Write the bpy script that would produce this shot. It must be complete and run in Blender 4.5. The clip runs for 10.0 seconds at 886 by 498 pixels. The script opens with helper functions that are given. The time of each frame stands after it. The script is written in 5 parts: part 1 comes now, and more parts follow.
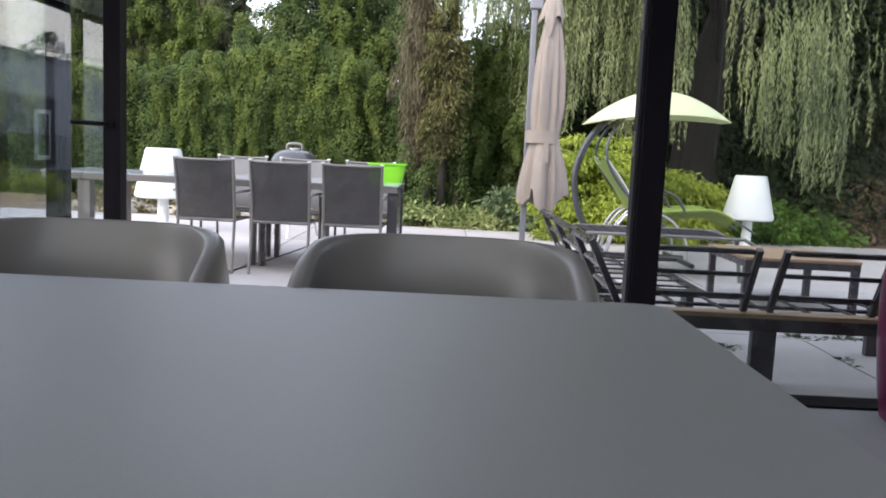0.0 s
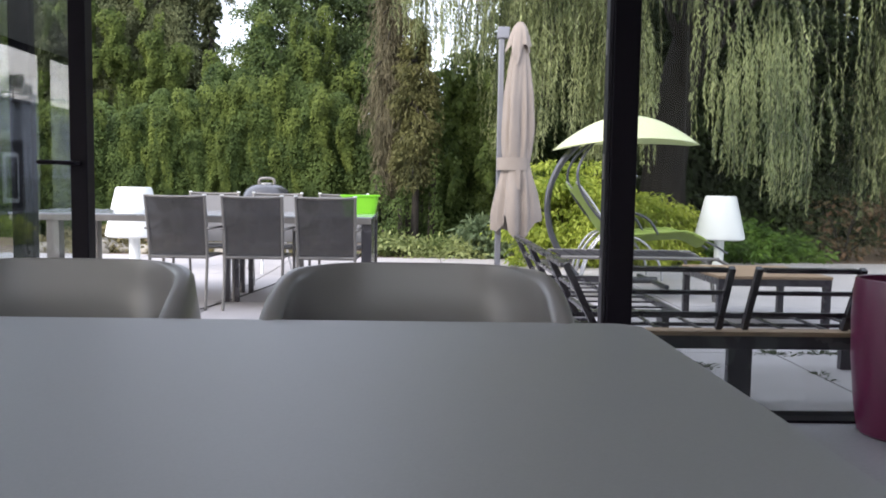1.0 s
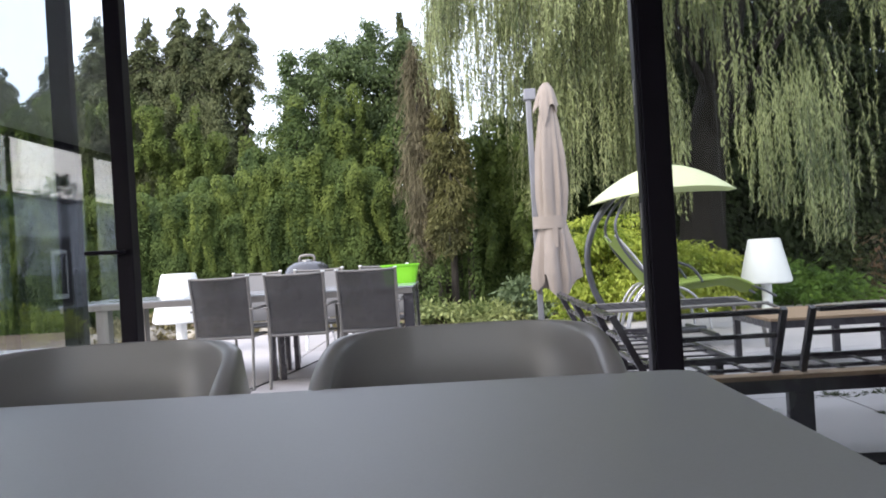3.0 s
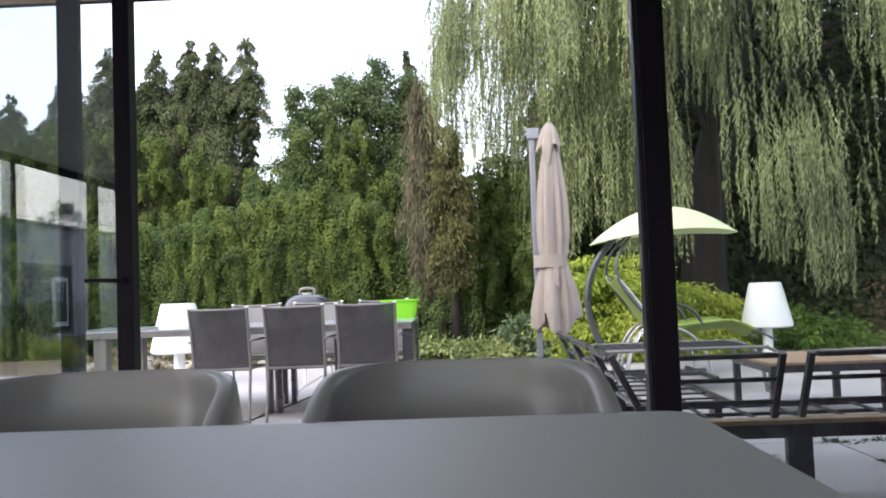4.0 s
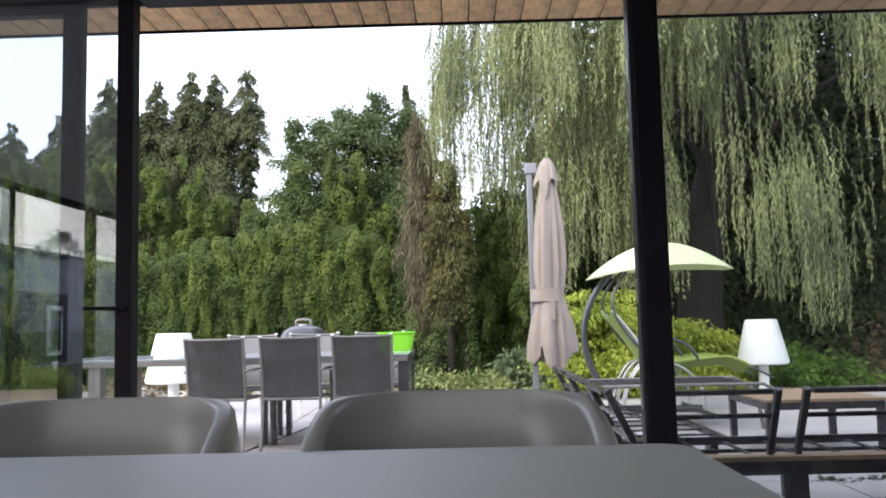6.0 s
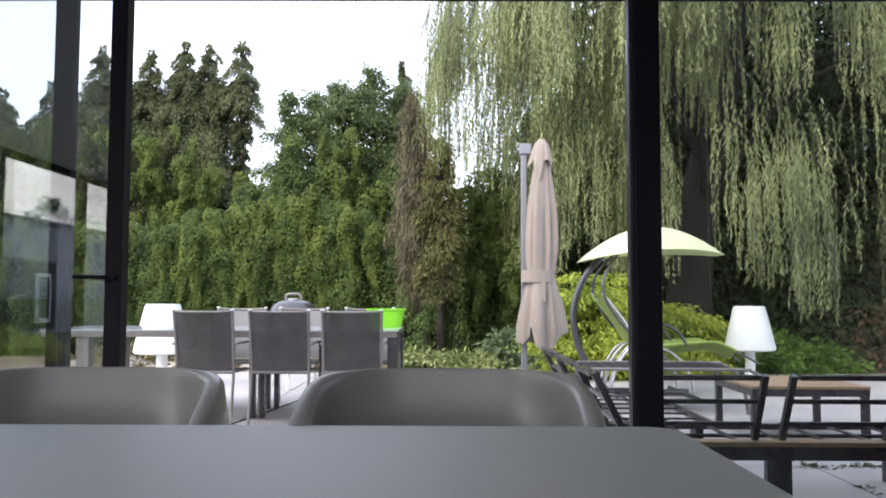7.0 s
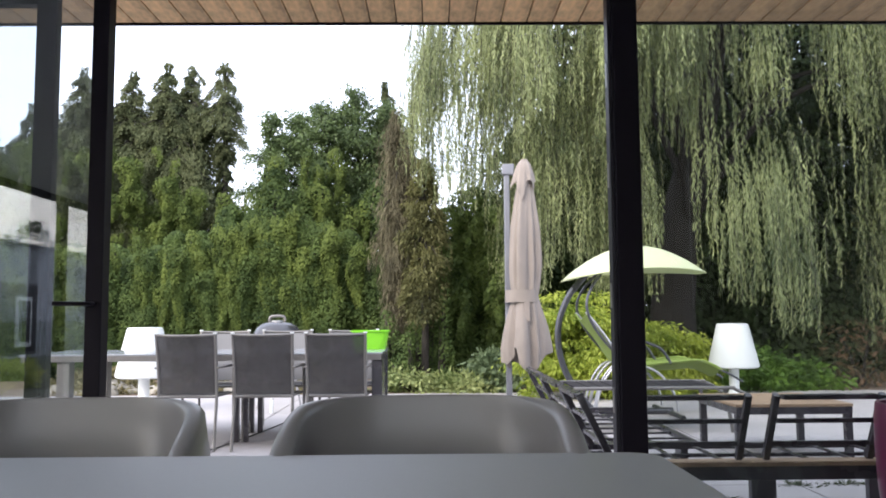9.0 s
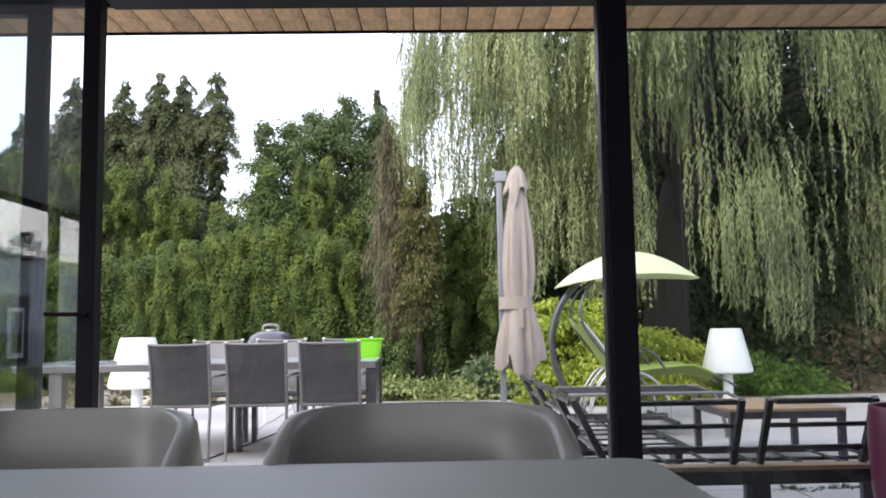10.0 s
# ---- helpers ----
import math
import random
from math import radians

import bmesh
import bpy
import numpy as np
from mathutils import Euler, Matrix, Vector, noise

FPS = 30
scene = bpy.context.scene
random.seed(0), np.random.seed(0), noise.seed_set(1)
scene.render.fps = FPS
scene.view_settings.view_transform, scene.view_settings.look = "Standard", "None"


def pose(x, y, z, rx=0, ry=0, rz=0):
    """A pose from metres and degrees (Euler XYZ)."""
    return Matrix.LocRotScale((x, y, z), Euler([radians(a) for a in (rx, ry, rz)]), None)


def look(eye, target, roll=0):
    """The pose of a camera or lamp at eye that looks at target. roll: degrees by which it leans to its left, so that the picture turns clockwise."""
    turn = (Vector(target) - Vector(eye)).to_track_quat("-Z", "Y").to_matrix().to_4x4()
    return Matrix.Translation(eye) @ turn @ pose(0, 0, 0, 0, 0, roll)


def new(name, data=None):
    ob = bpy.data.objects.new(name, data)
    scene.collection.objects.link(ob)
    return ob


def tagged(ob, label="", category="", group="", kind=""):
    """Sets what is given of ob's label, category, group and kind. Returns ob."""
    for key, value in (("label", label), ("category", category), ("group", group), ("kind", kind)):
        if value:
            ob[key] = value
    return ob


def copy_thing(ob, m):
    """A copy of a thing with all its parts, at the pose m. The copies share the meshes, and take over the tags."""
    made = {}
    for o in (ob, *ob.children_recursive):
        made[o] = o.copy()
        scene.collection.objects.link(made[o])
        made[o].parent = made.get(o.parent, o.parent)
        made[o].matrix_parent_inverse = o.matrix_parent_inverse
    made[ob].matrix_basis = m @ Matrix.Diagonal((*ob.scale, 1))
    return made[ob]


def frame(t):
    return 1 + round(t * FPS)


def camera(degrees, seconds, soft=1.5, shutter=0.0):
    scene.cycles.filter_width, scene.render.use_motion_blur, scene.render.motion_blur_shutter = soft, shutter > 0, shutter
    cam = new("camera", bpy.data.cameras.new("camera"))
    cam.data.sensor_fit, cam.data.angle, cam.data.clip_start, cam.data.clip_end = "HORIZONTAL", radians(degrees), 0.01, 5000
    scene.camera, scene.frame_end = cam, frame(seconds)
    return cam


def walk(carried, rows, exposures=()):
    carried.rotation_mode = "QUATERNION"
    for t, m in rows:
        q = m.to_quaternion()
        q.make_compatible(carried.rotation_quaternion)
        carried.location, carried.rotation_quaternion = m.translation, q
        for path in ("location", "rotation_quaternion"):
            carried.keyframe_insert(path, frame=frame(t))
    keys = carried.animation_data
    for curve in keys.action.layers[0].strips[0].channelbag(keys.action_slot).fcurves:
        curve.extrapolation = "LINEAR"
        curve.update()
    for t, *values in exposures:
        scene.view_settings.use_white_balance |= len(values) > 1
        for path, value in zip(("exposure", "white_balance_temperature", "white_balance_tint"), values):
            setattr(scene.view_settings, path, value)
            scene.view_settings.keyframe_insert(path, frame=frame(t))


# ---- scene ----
cam = camera(56.9, 10.0, soft=1.8)
PATH = [
    (0, (-0.008, 0.013, 1.061), (-0.014, 1.999, 0.825), 2.7),
    (0.5, (-0.003, 0.008, 1.054), (0.029, 1.994, 0.819), 1.4),
    (1, (0.001, 0.018, 1.052), (0.051, 2.011, 0.891), 0.9),
    (1.5, (-0.013, 0.030, 1.054), (0.013, 2.025, 0.919), -0.2),
    (2, (0.003, 0.021, 1.037), (-0.006, 2.019, 0.936), -3.0),
    (2.5, (-0.007, 0.024, 1.035), (-0.051, 2.023, 0.989), -4.1),
    (2.7, (-0.006, 0.024, 1.035), (-0.050, 2.023, 1.007), -4.0),
    (3.8, (0.004, 0.017, 1.032), (-0.041, 2.015, 1.113), -1.9),
    (4, (0.005, 0.016, 1.031), (-0.039, 2.013, 1.124), -2.1),
    (4.5, (-0.002, 0.011, 1.026), (-0.029, 2.003, 1.201), -2.2),
    (5, (0.000, 0.002, 1.031), (-0.025, 1.990, 1.246), -2.5),
    (5.5, (0.002, 0.003, 1.031), (-0.022, 1.989, 1.268), -3.1),
    (6, (-0.001, -0.010, 1.025), (-0.034, 1.982, 1.199), -1.4),
    (6.2, (-0.012, -0.003, 1.011), (-0.027, 1.992, 1.136), 0.2),
    (7.5, (-0.004, 0.000, 1.035), (-0.012, 1.997, 1.156), 0.1),
    (8, (-0.003, -0.002, 1.038), (0.000, 1.994, 1.178), 0.0),
    (8.5, (0.003, -0.004, 1.041), (0.018, 1.990, 1.196), -0.2),
    (9, (0.001, -0.005, 1.043), (0.026, 1.988, 1.210), -0.4),
    (9.5, (0.003, -0.005, 1.042), (0.036, 1.987, 1.216), -0.7),
    (10, (0.004, -0.005, 1.042), (0.045, 1.986, 1.227), -0.9),
]
walk(cam, [(t, look(eye, target, roll)) for t, eye, target, roll in PATH], exposures=[(0, 1.06), (2.5, 1.08), (4, 1.12), (10, 1.12)])

# ---- light ----
SUN_ELEV, SUN_ROT = radians(33), radians(221)
world = bpy.data.worlds.new("overcast_sky")
scene.world = world
world.use_nodes = True
wn, wl = world.node_tree.nodes, world.node_tree.links
wn.clear()
sky = wn.new("ShaderNodeTexSky")
sky.sky_type, sky.sun_disc = "NISHITA", False
sky.sun_elevation, sky.sun_rotation = SUN_ELEV, SUN_ROT
sky.air_density, sky.dust_density = 1.0, 4.0
bg_sky, bg_cloud, add_bg, w_out = (wn.new("ShaderNodeBackground"), wn.new("ShaderNodeBackground"),
                                   wn.new("ShaderNodeAddShader"), wn.new("ShaderNodeOutputWorld"))
bg_sky.inputs["Strength"].default_value = 0.08
bg_cloud.inputs["Color"].default_value = (0.91, 0.955, 1.115, 1)
bg_cloud.inputs["Strength"].default_value = 1.05
wl.new(sky.outputs[0], bg_sky.inputs["Color"])
wl.new(bg_sky.outputs[0], add_bg.inputs[0])
wl.new(bg_cloud.outputs[0], add_bg.inputs[1])
wl.new(add_bg.outputs[0], w_out.inputs["Surface"])

sun = new("sun", bpy.data.lights.new("sun", "SUN"))
sun.data.energy, sun.data.angle, sun.data.color = 1.0, radians(35), (1.0, 0.96, 0.9)
sun.matrix_world = look((0, 0, 14), (14, 16, 0))


# ---- materials ----
def mat(name, color, rough=0.6, metal=0.0, var=0.15, grain=60.0, blotch=3.0, bump=0.1, spec=0.5, stretch=(1, 1, 1), island=0.0,
        objects=0.0, coat=0.0):
    """A surface with fine grain, larger blotches and a little relief, in object coordinates (metres)."""
    m = bpy.data.materials.new(name)
    m.use_nodes = True
    n, l = m.node_tree.nodes, m.node_tree.links
    b = n["Principled BSDF"]
    b.inputs["Metallic"].default_value = metal
    b.inputs["Specular IOR Level"].default_value = spec
    b.inputs["Coat Weight"].default_value = coat
    tc, mp = n.new("ShaderNodeTexCoord"), n.new("ShaderNodeMapping")
    mp.inputs["Scale"].default_value = stretch
    l.new(tc.outputs["Object"], mp.inputs["Vector"])
    fine, big = n.new("ShaderNodeTexNoise"), n.new("ShaderNodeTexNoise")
    fine.inputs["Scale"].default_value, fine.inputs["Detail"].default_value = grain, 4
    big.inputs["Scale"].default_value, big.inputs["Detail"].default_value = blotch, 3
    for t in (fine, big):
        l.new(mp.outputs[0], t.inputs["Vector"])
    addn = n.new("ShaderNodeMath")
    addn.operation = "ADD"
    l.new(fine.outputs["Fac"], addn.inputs[0])
    l.new(big.outputs["Fac"], addn.inputs[1])
    last = addn.outputs[0]
    for amount, node, socket in ((island, "ShaderNodeNewGeometry", "Random Per Island"), (objects, "ShaderNodeObjectInfo", "Random")):
        if amount:
            g, mu, ad = n.new(node), n.new("ShaderNodeMath"), n.new("ShaderNodeMath")
            mu.operation, ad.operation = "MULTIPLY_ADD", "ADD"
            mu.inputs[1].default_value, mu.inputs[2].default_value = amount, -amount / 2
            l.new(g.outputs[socket], mu.inputs[0])
            l.new(last, ad.inputs[0])
            l.new(mu.outputs[0], ad.inputs[1])
            last = ad.outputs[0]
    rng = n.new("ShaderNodeMapRange")
    rng.inputs["From Min"].default_value, rng.inputs["From Max"].default_value = 0.6, 1.4
    rng.inputs["To Min"].default_value, rng.inputs["To Max"].default_value = 1 - var, 1 + var
    l.new(last, rng.inputs["Value"])
    mul = n.new("ShaderNodeVectorMath")
    mul.operation = "SCALE"
    mul.inputs[0].default_value = color
    l.new(rng.outputs[0], mul.inputs["Scale"])
    l.new(mul.outputs[0], b.inputs["Base Color"])
    rr = n.new("ShaderNodeMapRange")
    rr.inputs["To Min"].default_value, rr.inputs["To Max"].default_value = max(0.02, rough - 0.08), min(1, rough + 0.08)
    l.new(big.outputs["Fac"], rr.inputs["Value"])
    l.new(rr.outputs[0], b.inputs["Roughness"])
    if bump:
        bp = n.new("ShaderNodeBump")
        bp.inputs["Strength"].default_value, bp.inputs["Distance"].default_value = bump, 0.01
        l.new(fine.outputs["Fac"], bp.inputs["Height"])
        l.new(bp.outputs[0], b.inputs["Normal"])
    return m


def leaf_mat(name, dark, light, glow=0.3, rough=0.5, patch=1.1, single=0.55, gloss=0.3):
    """Leaves: each one its own tint between two greens, partly letting light through."""
    m = bpy.data.materials.new(name)
    m.use_nodes = True
    n, l = m.node_tree.nodes, m.node_tree.links
    b, out = n["Principled BSDF"], n["Material Output"]
    g, tc, big, mixf, ramp = (n.new("ShaderNodeNewGeometry"), n.new("ShaderNodeTexCoord"), n.new("ShaderNodeTexNoise"),
                              n.new("ShaderNodeMath"), n.new("ShaderNodeMix"))
    big.inputs["Scale"].default_value, big.inputs["Detail"].default_value = patch, 4
    l.new(tc.outputs["Object"], big.inputs["Vector"])
    mixf.operation = "MULTIPLY_ADD"
    l.new(g.outputs["Random Per Island"], mixf.inputs[0])
    mixf.inputs[1].default_value = single
    sub = n.new("ShaderNodeMath")
    sub.operation, sub.inputs[1].default_value, sub.inputs[2].default_value = "MULTIPLY_ADD", 1.9, -0.45 - single / 2
    l.new(big.outputs["Fac"], sub.inputs[0])
    l.new(sub.outputs[0], mixf.inputs[2])
    mixf.use_clamp = True
    ramp.data_type = "RGBA"
    ramp.inputs[6].default_value, ramp.inputs[7].default_value = (*dark, 1), (*light, 1)
    l.new(mixf.outputs[0], ramp.inputs[0])
    l.new(ramp.outputs[2], b.inputs["Base Color"])
    b.inputs["Roughness"].default_value, b.inputs["Specular IOR Level"].default_value = rough, gloss
    tr, mx = n.new("ShaderNodeBsdfTranslucent"), n.new("ShaderNodeMixShader")
    mx.inputs[0].default_value = glow
    l.new(ramp.outputs[2], tr.inputs["Color"])
    l.new(b.outputs[0], mx.inputs[1])
    l.new(tr.outputs[0], mx.inputs[2])
    l.new(mx.outputs[0], out.inputs["Surface"])
    return m


def glass_mat(name, tint, reflect):
    """Clear coated pane: straight through, with a mirror share that grows at grazing angles."""
    m = bpy.data.materials.new(name)
    m.use_nodes = True
    n, l = m.node_tree.nodes, m.node_tree.links
    n.remove(n["Principled BSDF"])
    out = n["Material Output"]
    t, g, f, mx, ad = (n.new("ShaderNodeBsdfTransparent"), n.new("ShaderNodeBsdfGlossy"), n.new("ShaderNodeLayerWeight"),
                       n.new("ShaderNodeMixShader"), n.new("ShaderNodeMath"))
    t.inputs["Color"].default_value = (*tint, 1)
    g.inputs["Roughness"].default_value = 0.0
    g.inputs["Color"].default_value = (0.93, 0.95, 1, 1)
    f.inputs["Blend"].default_value = 0.5
    pw = n.new("ShaderNodeMath")
    pw.operation, pw.inputs[1].default_value = "POWER", 5.0
    l.new(f.outputs["Facing"], pw.inputs[0])
    ad.operation, ad.inputs[1].default_value, ad.use_clamp = "ADD", 0.04 + reflect, True
    l.new(pw.outputs[0], ad.inputs[0])
    l.new(ad.outputs[0], mx.inputs[0])
    l.new(t.outputs[0], mx.inputs[1])
    l.new(g.outputs[0], mx.inputs[2])
    l.new(mx.outputs[0], out.inputs["Surface"])
    return m


def mesh_cloth_mat(name, color, clear):
    """Woven sling fabric: fine weave that lets part of the view through."""
    m = mat(name, color, 0.7, grain=400, blotch=6, bump=0.15, var=0.12)
    n, l = m.node_tree.nodes, m.node_tree.links
    t, mx, out = n.new("ShaderNodeBsdfTransparent"), n.new("ShaderNodeMixShader"), n["Material Output"]
    mx.inputs[0].default_value = clear
    l.new(n["Principled BSDF"].outputs[0], mx.inputs[1])
    l.new(t.outputs[0], mx.inputs[2])
    l.new(mx.outputs[0], out.inputs["Surface"])
    return m


M_ALU = mat("dark_window_aluminium", (0.0065, 0.0045, 0.0085), 0.5, 0.0, 0.2, 200, 4, 0.03, spec=0.12)
M_ALU_SIDE = mat("grey_gasket", (0.020, 0.018, 0.024), 0.45, 0.0, 0.2, 200, 4, 0.03, spec=0.2)
M_CEIL = mat("ceiling_paint", (0.80, 0.80, 0.80), 0.85, 0, 0.05, 90, 1.2, 0.05)
M_WALL = mat("interior_plaster", (0.80, 0.79, 0.77), 0.85, 0, 0.06, 90, 1.0, 0.06)
M_FLOOR = mat("grey_resin_floor", (0.36, 0.36, 0.38), 0.35, 0, 0.1, 45, 1.3, 0.04)
M_SOFFIT = mat("cedar_board", (0.69, 0.44, 0.22), 0.6, 0, 0.42, 9, 2.6, 0.1, stretch=(4, 1.6, 1), objects=0.30)
M_FASCIA = mat("grey_render", (0.30, 0.30, 0.31), 0.85, 0, 0.1, 120, 2, 0.1)
M_PATIO = mat("concrete_slab", (0.40, 0.376, 0.376), 0.8, 0, 0.13, 70, 1.7, 0.12, objects=0.25)
M_JOINT = mat("slab_joint", (0.17, 0.155, 0.14), 0.95, 0, 0.3, 60, 6, 0.2)
M_SOIL = mat("garden_soil_and_grass", (0.055, 0.065, 0.028), 0.95, 0, 0.5, 12, 0.6, 0.4)
M_TABLE = mat("matt_grey_laminate", (0.395, 0.405, 0.42), 0.42, 0, 0.05, 250, 1.4, 0.02)
M_SHELL = mat("grey_moulded_plastic", (0.245, 0.235, 0.229), 0.32, 0, 0.03, 400, 2.5, 0.012, spec=0.6)
M_OAKLEG = mat("oiled_oak", (0.32, 0.22, 0.13), 0.5, 0, 0.3, 30, 4, 0.08, stretch=(6, 6, 0.7))
M_MAGENTA = mat("magenta_glazed_ceramic", (0.098, 0.007, 0.042), 0.36, 0, 0.12, 80, 5, 0.02, coat=0.2)
# potting soil and plug, also the sheet that darkens the soffit gaps
M_BLACK = mat("near_black_matt", (0.012, 0.011, 0.01), 0.9, 0, 0.3, 60, 8, 0.4)
M_STEEL = mat("anthracite_powder_coat", (0.048, 0.044, 0.052), 0.27, 0.0, 0.18, 250, 5, 0.04)
M_TEAK = mat("weathered_teak", (0.335, 0.228, 0.142), 0.65, 0, 0.35, 18, 3, 0.12, stretch=(0.8, 7, 7))
M_CHFRAME = mat("grey_aluminium_tube", (0.19, 0.18, 0.172), 0.38, 0.35, 0.12, 200, 6, 0.03)
M_SLING = mesh_cloth_mat("charcoal_sling_fabric", (0.054, 0.052, 0.055), 0.20)
M_SLING_L = mat("light_grey_sling_fabric", (0.170, 0.170, 0.180), 0.6, 0, 0.1, 350, 6, 0.12)
M_DARKMESH = mat("dark_woven_mesh", (0.030, 0.028, 0.032), 0.8, 0, 0.15, 350, 6, 0.12, spec=0.2)
M_TOP = mat("grey_glass_tabletop", (0.30, 0.32, 0.35), 0.14, 0, 0.06, 90, 2, 0.0)
M_LIME = mat("lime_green_plastic", (0.22, 0.62, 0.025), 0.35, 0, 0.06, 200, 6, 0.02)
M_WHITE = mat("white_polyethylene", (0.68, 0.70, 0.70), 0.5, 0, 0.03, 200, 4, 0.02)
M_KETTLE = mat("dark_enamel", (0.039, 0.039, 0.046), 0.25, 0, 0.12, 120, 5, 0.0, coat=0.4)
M_CLOTH = mat("taupe_parasol_cloth", (0.25, 0.215, 0.19), 0.85, 0, 0.14, 300, 5, 0.15)
M_POLE = mat("grey_parasol_pole", (0.20, 0.205, 0.23), 0.4, 0.3, 0.12, 200, 5, 0.03)
M_CANOPY = leaf_mat("pale_lime_canopy_cloth", (0.70, 0.74, 0.50), (0.78, 0.81, 0.56), 0.35, 0.8)
M_LOUNGE = mat("lime_sling_cloth", (0.225, 0.305, 0.07), 0.75, 0, 0.15, 260, 4, 0.1)
M_SWING = mat("grey_steel_tube", (0.085, 0.088, 0.10), 0.35, 0.5, 0.15, 200, 5, 0.03)
M_SILVER = mat("silver_tube", (0.50, 0.50, 0.52), 0.3, 0.6, 0.1, 200, 5, 0.02)
M_BARK = mat("bark", (0.027, 0.023, 0.019), 0.95, 0, 0.45, 22, 4, 0.6, stretch=(3, 3, 0.6))
M_STONE = mat("garden_stone", (0.26, 0.24, 0.205), 0.85, 0, 0.3, 30, 4, 0.4, objects=0.5)
M_HOUSE = mat("pale_grey_house_render", (0.33, 0.34, 0.36), 0.9, 0, 0.08, 70, 0.8, 0.1)
M_ROOF = mat("dark_roof_edge", (0.05, 0.05, 0.055), 0.6, 0, 0.15, 60, 2, 0.05)
M_PANE = mat("dark_window_glass", (0.015, 0.017, 0.02), 0.15, 0, 0.1, 20, 1, 0.0, spec=0.08)
M_WIRE = mat("black_cable", (0.02, 0.02, 0.02), 0.6, 0, 0.1, 50, 2, 0.0)
M_GLASS = glass_mat("coated_double_glazing", (0.85, 0.872, 0.88), 0.035)
M_GLASS_R = glass_mat("clear_glazing", (0.828, 0.846, 0.842), -0.02)
M_SIDE = glass_mat("side_glazing", (0.97, 0.98, 0.98), 0.0)

L_IVY = leaf_mat("ivy_leaves", (0.016, 0.034, 0.009), (0.118, 0.168, 0.047), 0.3, 0.7, 2.2, 0.32, 0.2)
L_IVY_Y = leaf_mat("young_ivy_leaves", (0.026, 0.048, 0.011), (0.160, 0.205, 0.048), 0.3, 0.7, 2.4, 0.40, 0.2)
L_CONIFER = leaf_mat("conifer_sprays", (0.038, 0.054, 0.026), (0.195, 0.212, 0.105), 0.3, 0.7, 1.6, 0.45, 0.15)
L_BROAD = leaf_mat("broad_leaves", (0.036, 0.062, 0.024), (0.140, 0.195, 0.072), 0.3)
L_BROWN = leaf_mat("dead_needles", (0.050, 0.046, 0.028), (0.205, 0.182, 0.112), 0.25, 0.8, 2.2)
L_LAUREL = leaf_mat("laurel_leaves", (0.030, 0.058, 0.014), (0.215, 0.290, 0.078), 0.35, 0.5, 2.6, 0.45)
# leaves of the rear screens, coloured darker in place of the willow's shade
L_SHADED = leaf_mat("shade_darkened_leaves", (0.020, 0.036, 0.014), (0.070, 0.100, 0.036), 0.2, 0.6, 1.2, 0.3, 0.2)
L_OLIVE = leaf_mat("olive_needles", (0.055, 0.060, 0.024), (0.200, 0.195, 0.075), 0.3, 0.7)
L_WILLOW = leaf_mat("willow_leaves", (0.050, 0.075, 0.031), (0.430, 0.475, 0.222), 0.42, 0.45, 1.3, 0.4)
L_GOLD = leaf_mat("golden_leaves", (0.13, 0.20, 0.022), (0.62, 0.68, 0.13), 0.45)
L_SHRUB = leaf_mat("green_shrub_leaves", (0.028, 0.070, 0.012), (0.205, 0.340, 0.062), 0.38, single=0.35, patch=3.0)
L_PALE = leaf_mat("pale_edged_leaves", (0.05, 0.095, 0.022), (0.40, 0.44, 0.18), 0.35)
L_GREY = leaf_mat("grey_green_leaves", (0.050, 0.080, 0.038), (0.20, 0.26, 0.135), 0.3)
L_WEED = leaf_mat("weed_leaves", (0.030, 0.045, 0.022), (0.115, 0.140, 0.065), 0.25)
L_DRY = leaf_mat("dry_leaves", (0.065, 0.062, 0.028), (0.26, 0.225, 0.115), 0.25, 0.8)
L_RED = leaf_mat("reddish_leaves", (0.035, 0.062, 0.022), (0.22, 0.125, 0.078), 0.35)


# ---- mesh helpers ----
def thing(name, label, category, x=0, y=0, z=0, rz=0, group="", kind=""):
    ob = new(name)
    ob.empty_display_size = 0.1
    ob.matrix_basis = pose(x, y, z, 0, 0, rz)
    return tagged(ob, label, category, group, kind)


def finish(ob, bm, material, smooth=False):
    bmesh.ops.recalc_face_normals(bm, faces=bm.faces)
    bm.to_mesh(ob.data)
    bm.free()
    ob.data.materials.append(material)
    if smooth:
        ob.data.polygons.foreach_set("use_smooth", [True] * len(ob.data.polygons))
        ob.data.set_sharp_from_angle(angle=radians(40))
    return ob


def part(name, bm, material, parent=None, label="", smooth=False):
    ob = new(name, bpy.data.meshes.new(name))
    if parent:
        ob.parent = parent
    finish(ob, bm, material, smooth)
    return tagged(ob, label) if label else ob


def solid(name, bm, material, label, category="", kind="", group="", smooth=False):
    return tagged(part(name, bm, material, None, "", smooth), label, category, group, kind)


def box(x0, x1, y0, y1, z0, z1, bevel=0.0, bm=None, m=None):
    b = bm or bmesh.new()
    r = bmesh.ops.create_cube(b, size=1.0)
    vs = r["verts"]
    for v in vs:
        v.co = Vector(((x0 + x1) / 2 + v.co.x * (x1 - x0), (y0 + y1) / 2 + v.co.y * (y1 - y0), (z0 + z1) / 2 + v.co.z * (z1 - z0)))
    if bevel:
        es = list({e for v in vs for e in v.link_edges})
        r = bmesh.ops.bevel(b, geom=es, offset=bevel, segments=2, affect="EDGES", profile=0.5)
        vs = list({v for f in r["faces"] for v in f.verts})
    if m:
        bmesh.ops.transform(b, matrix=m, verts=b.verts)
    return b


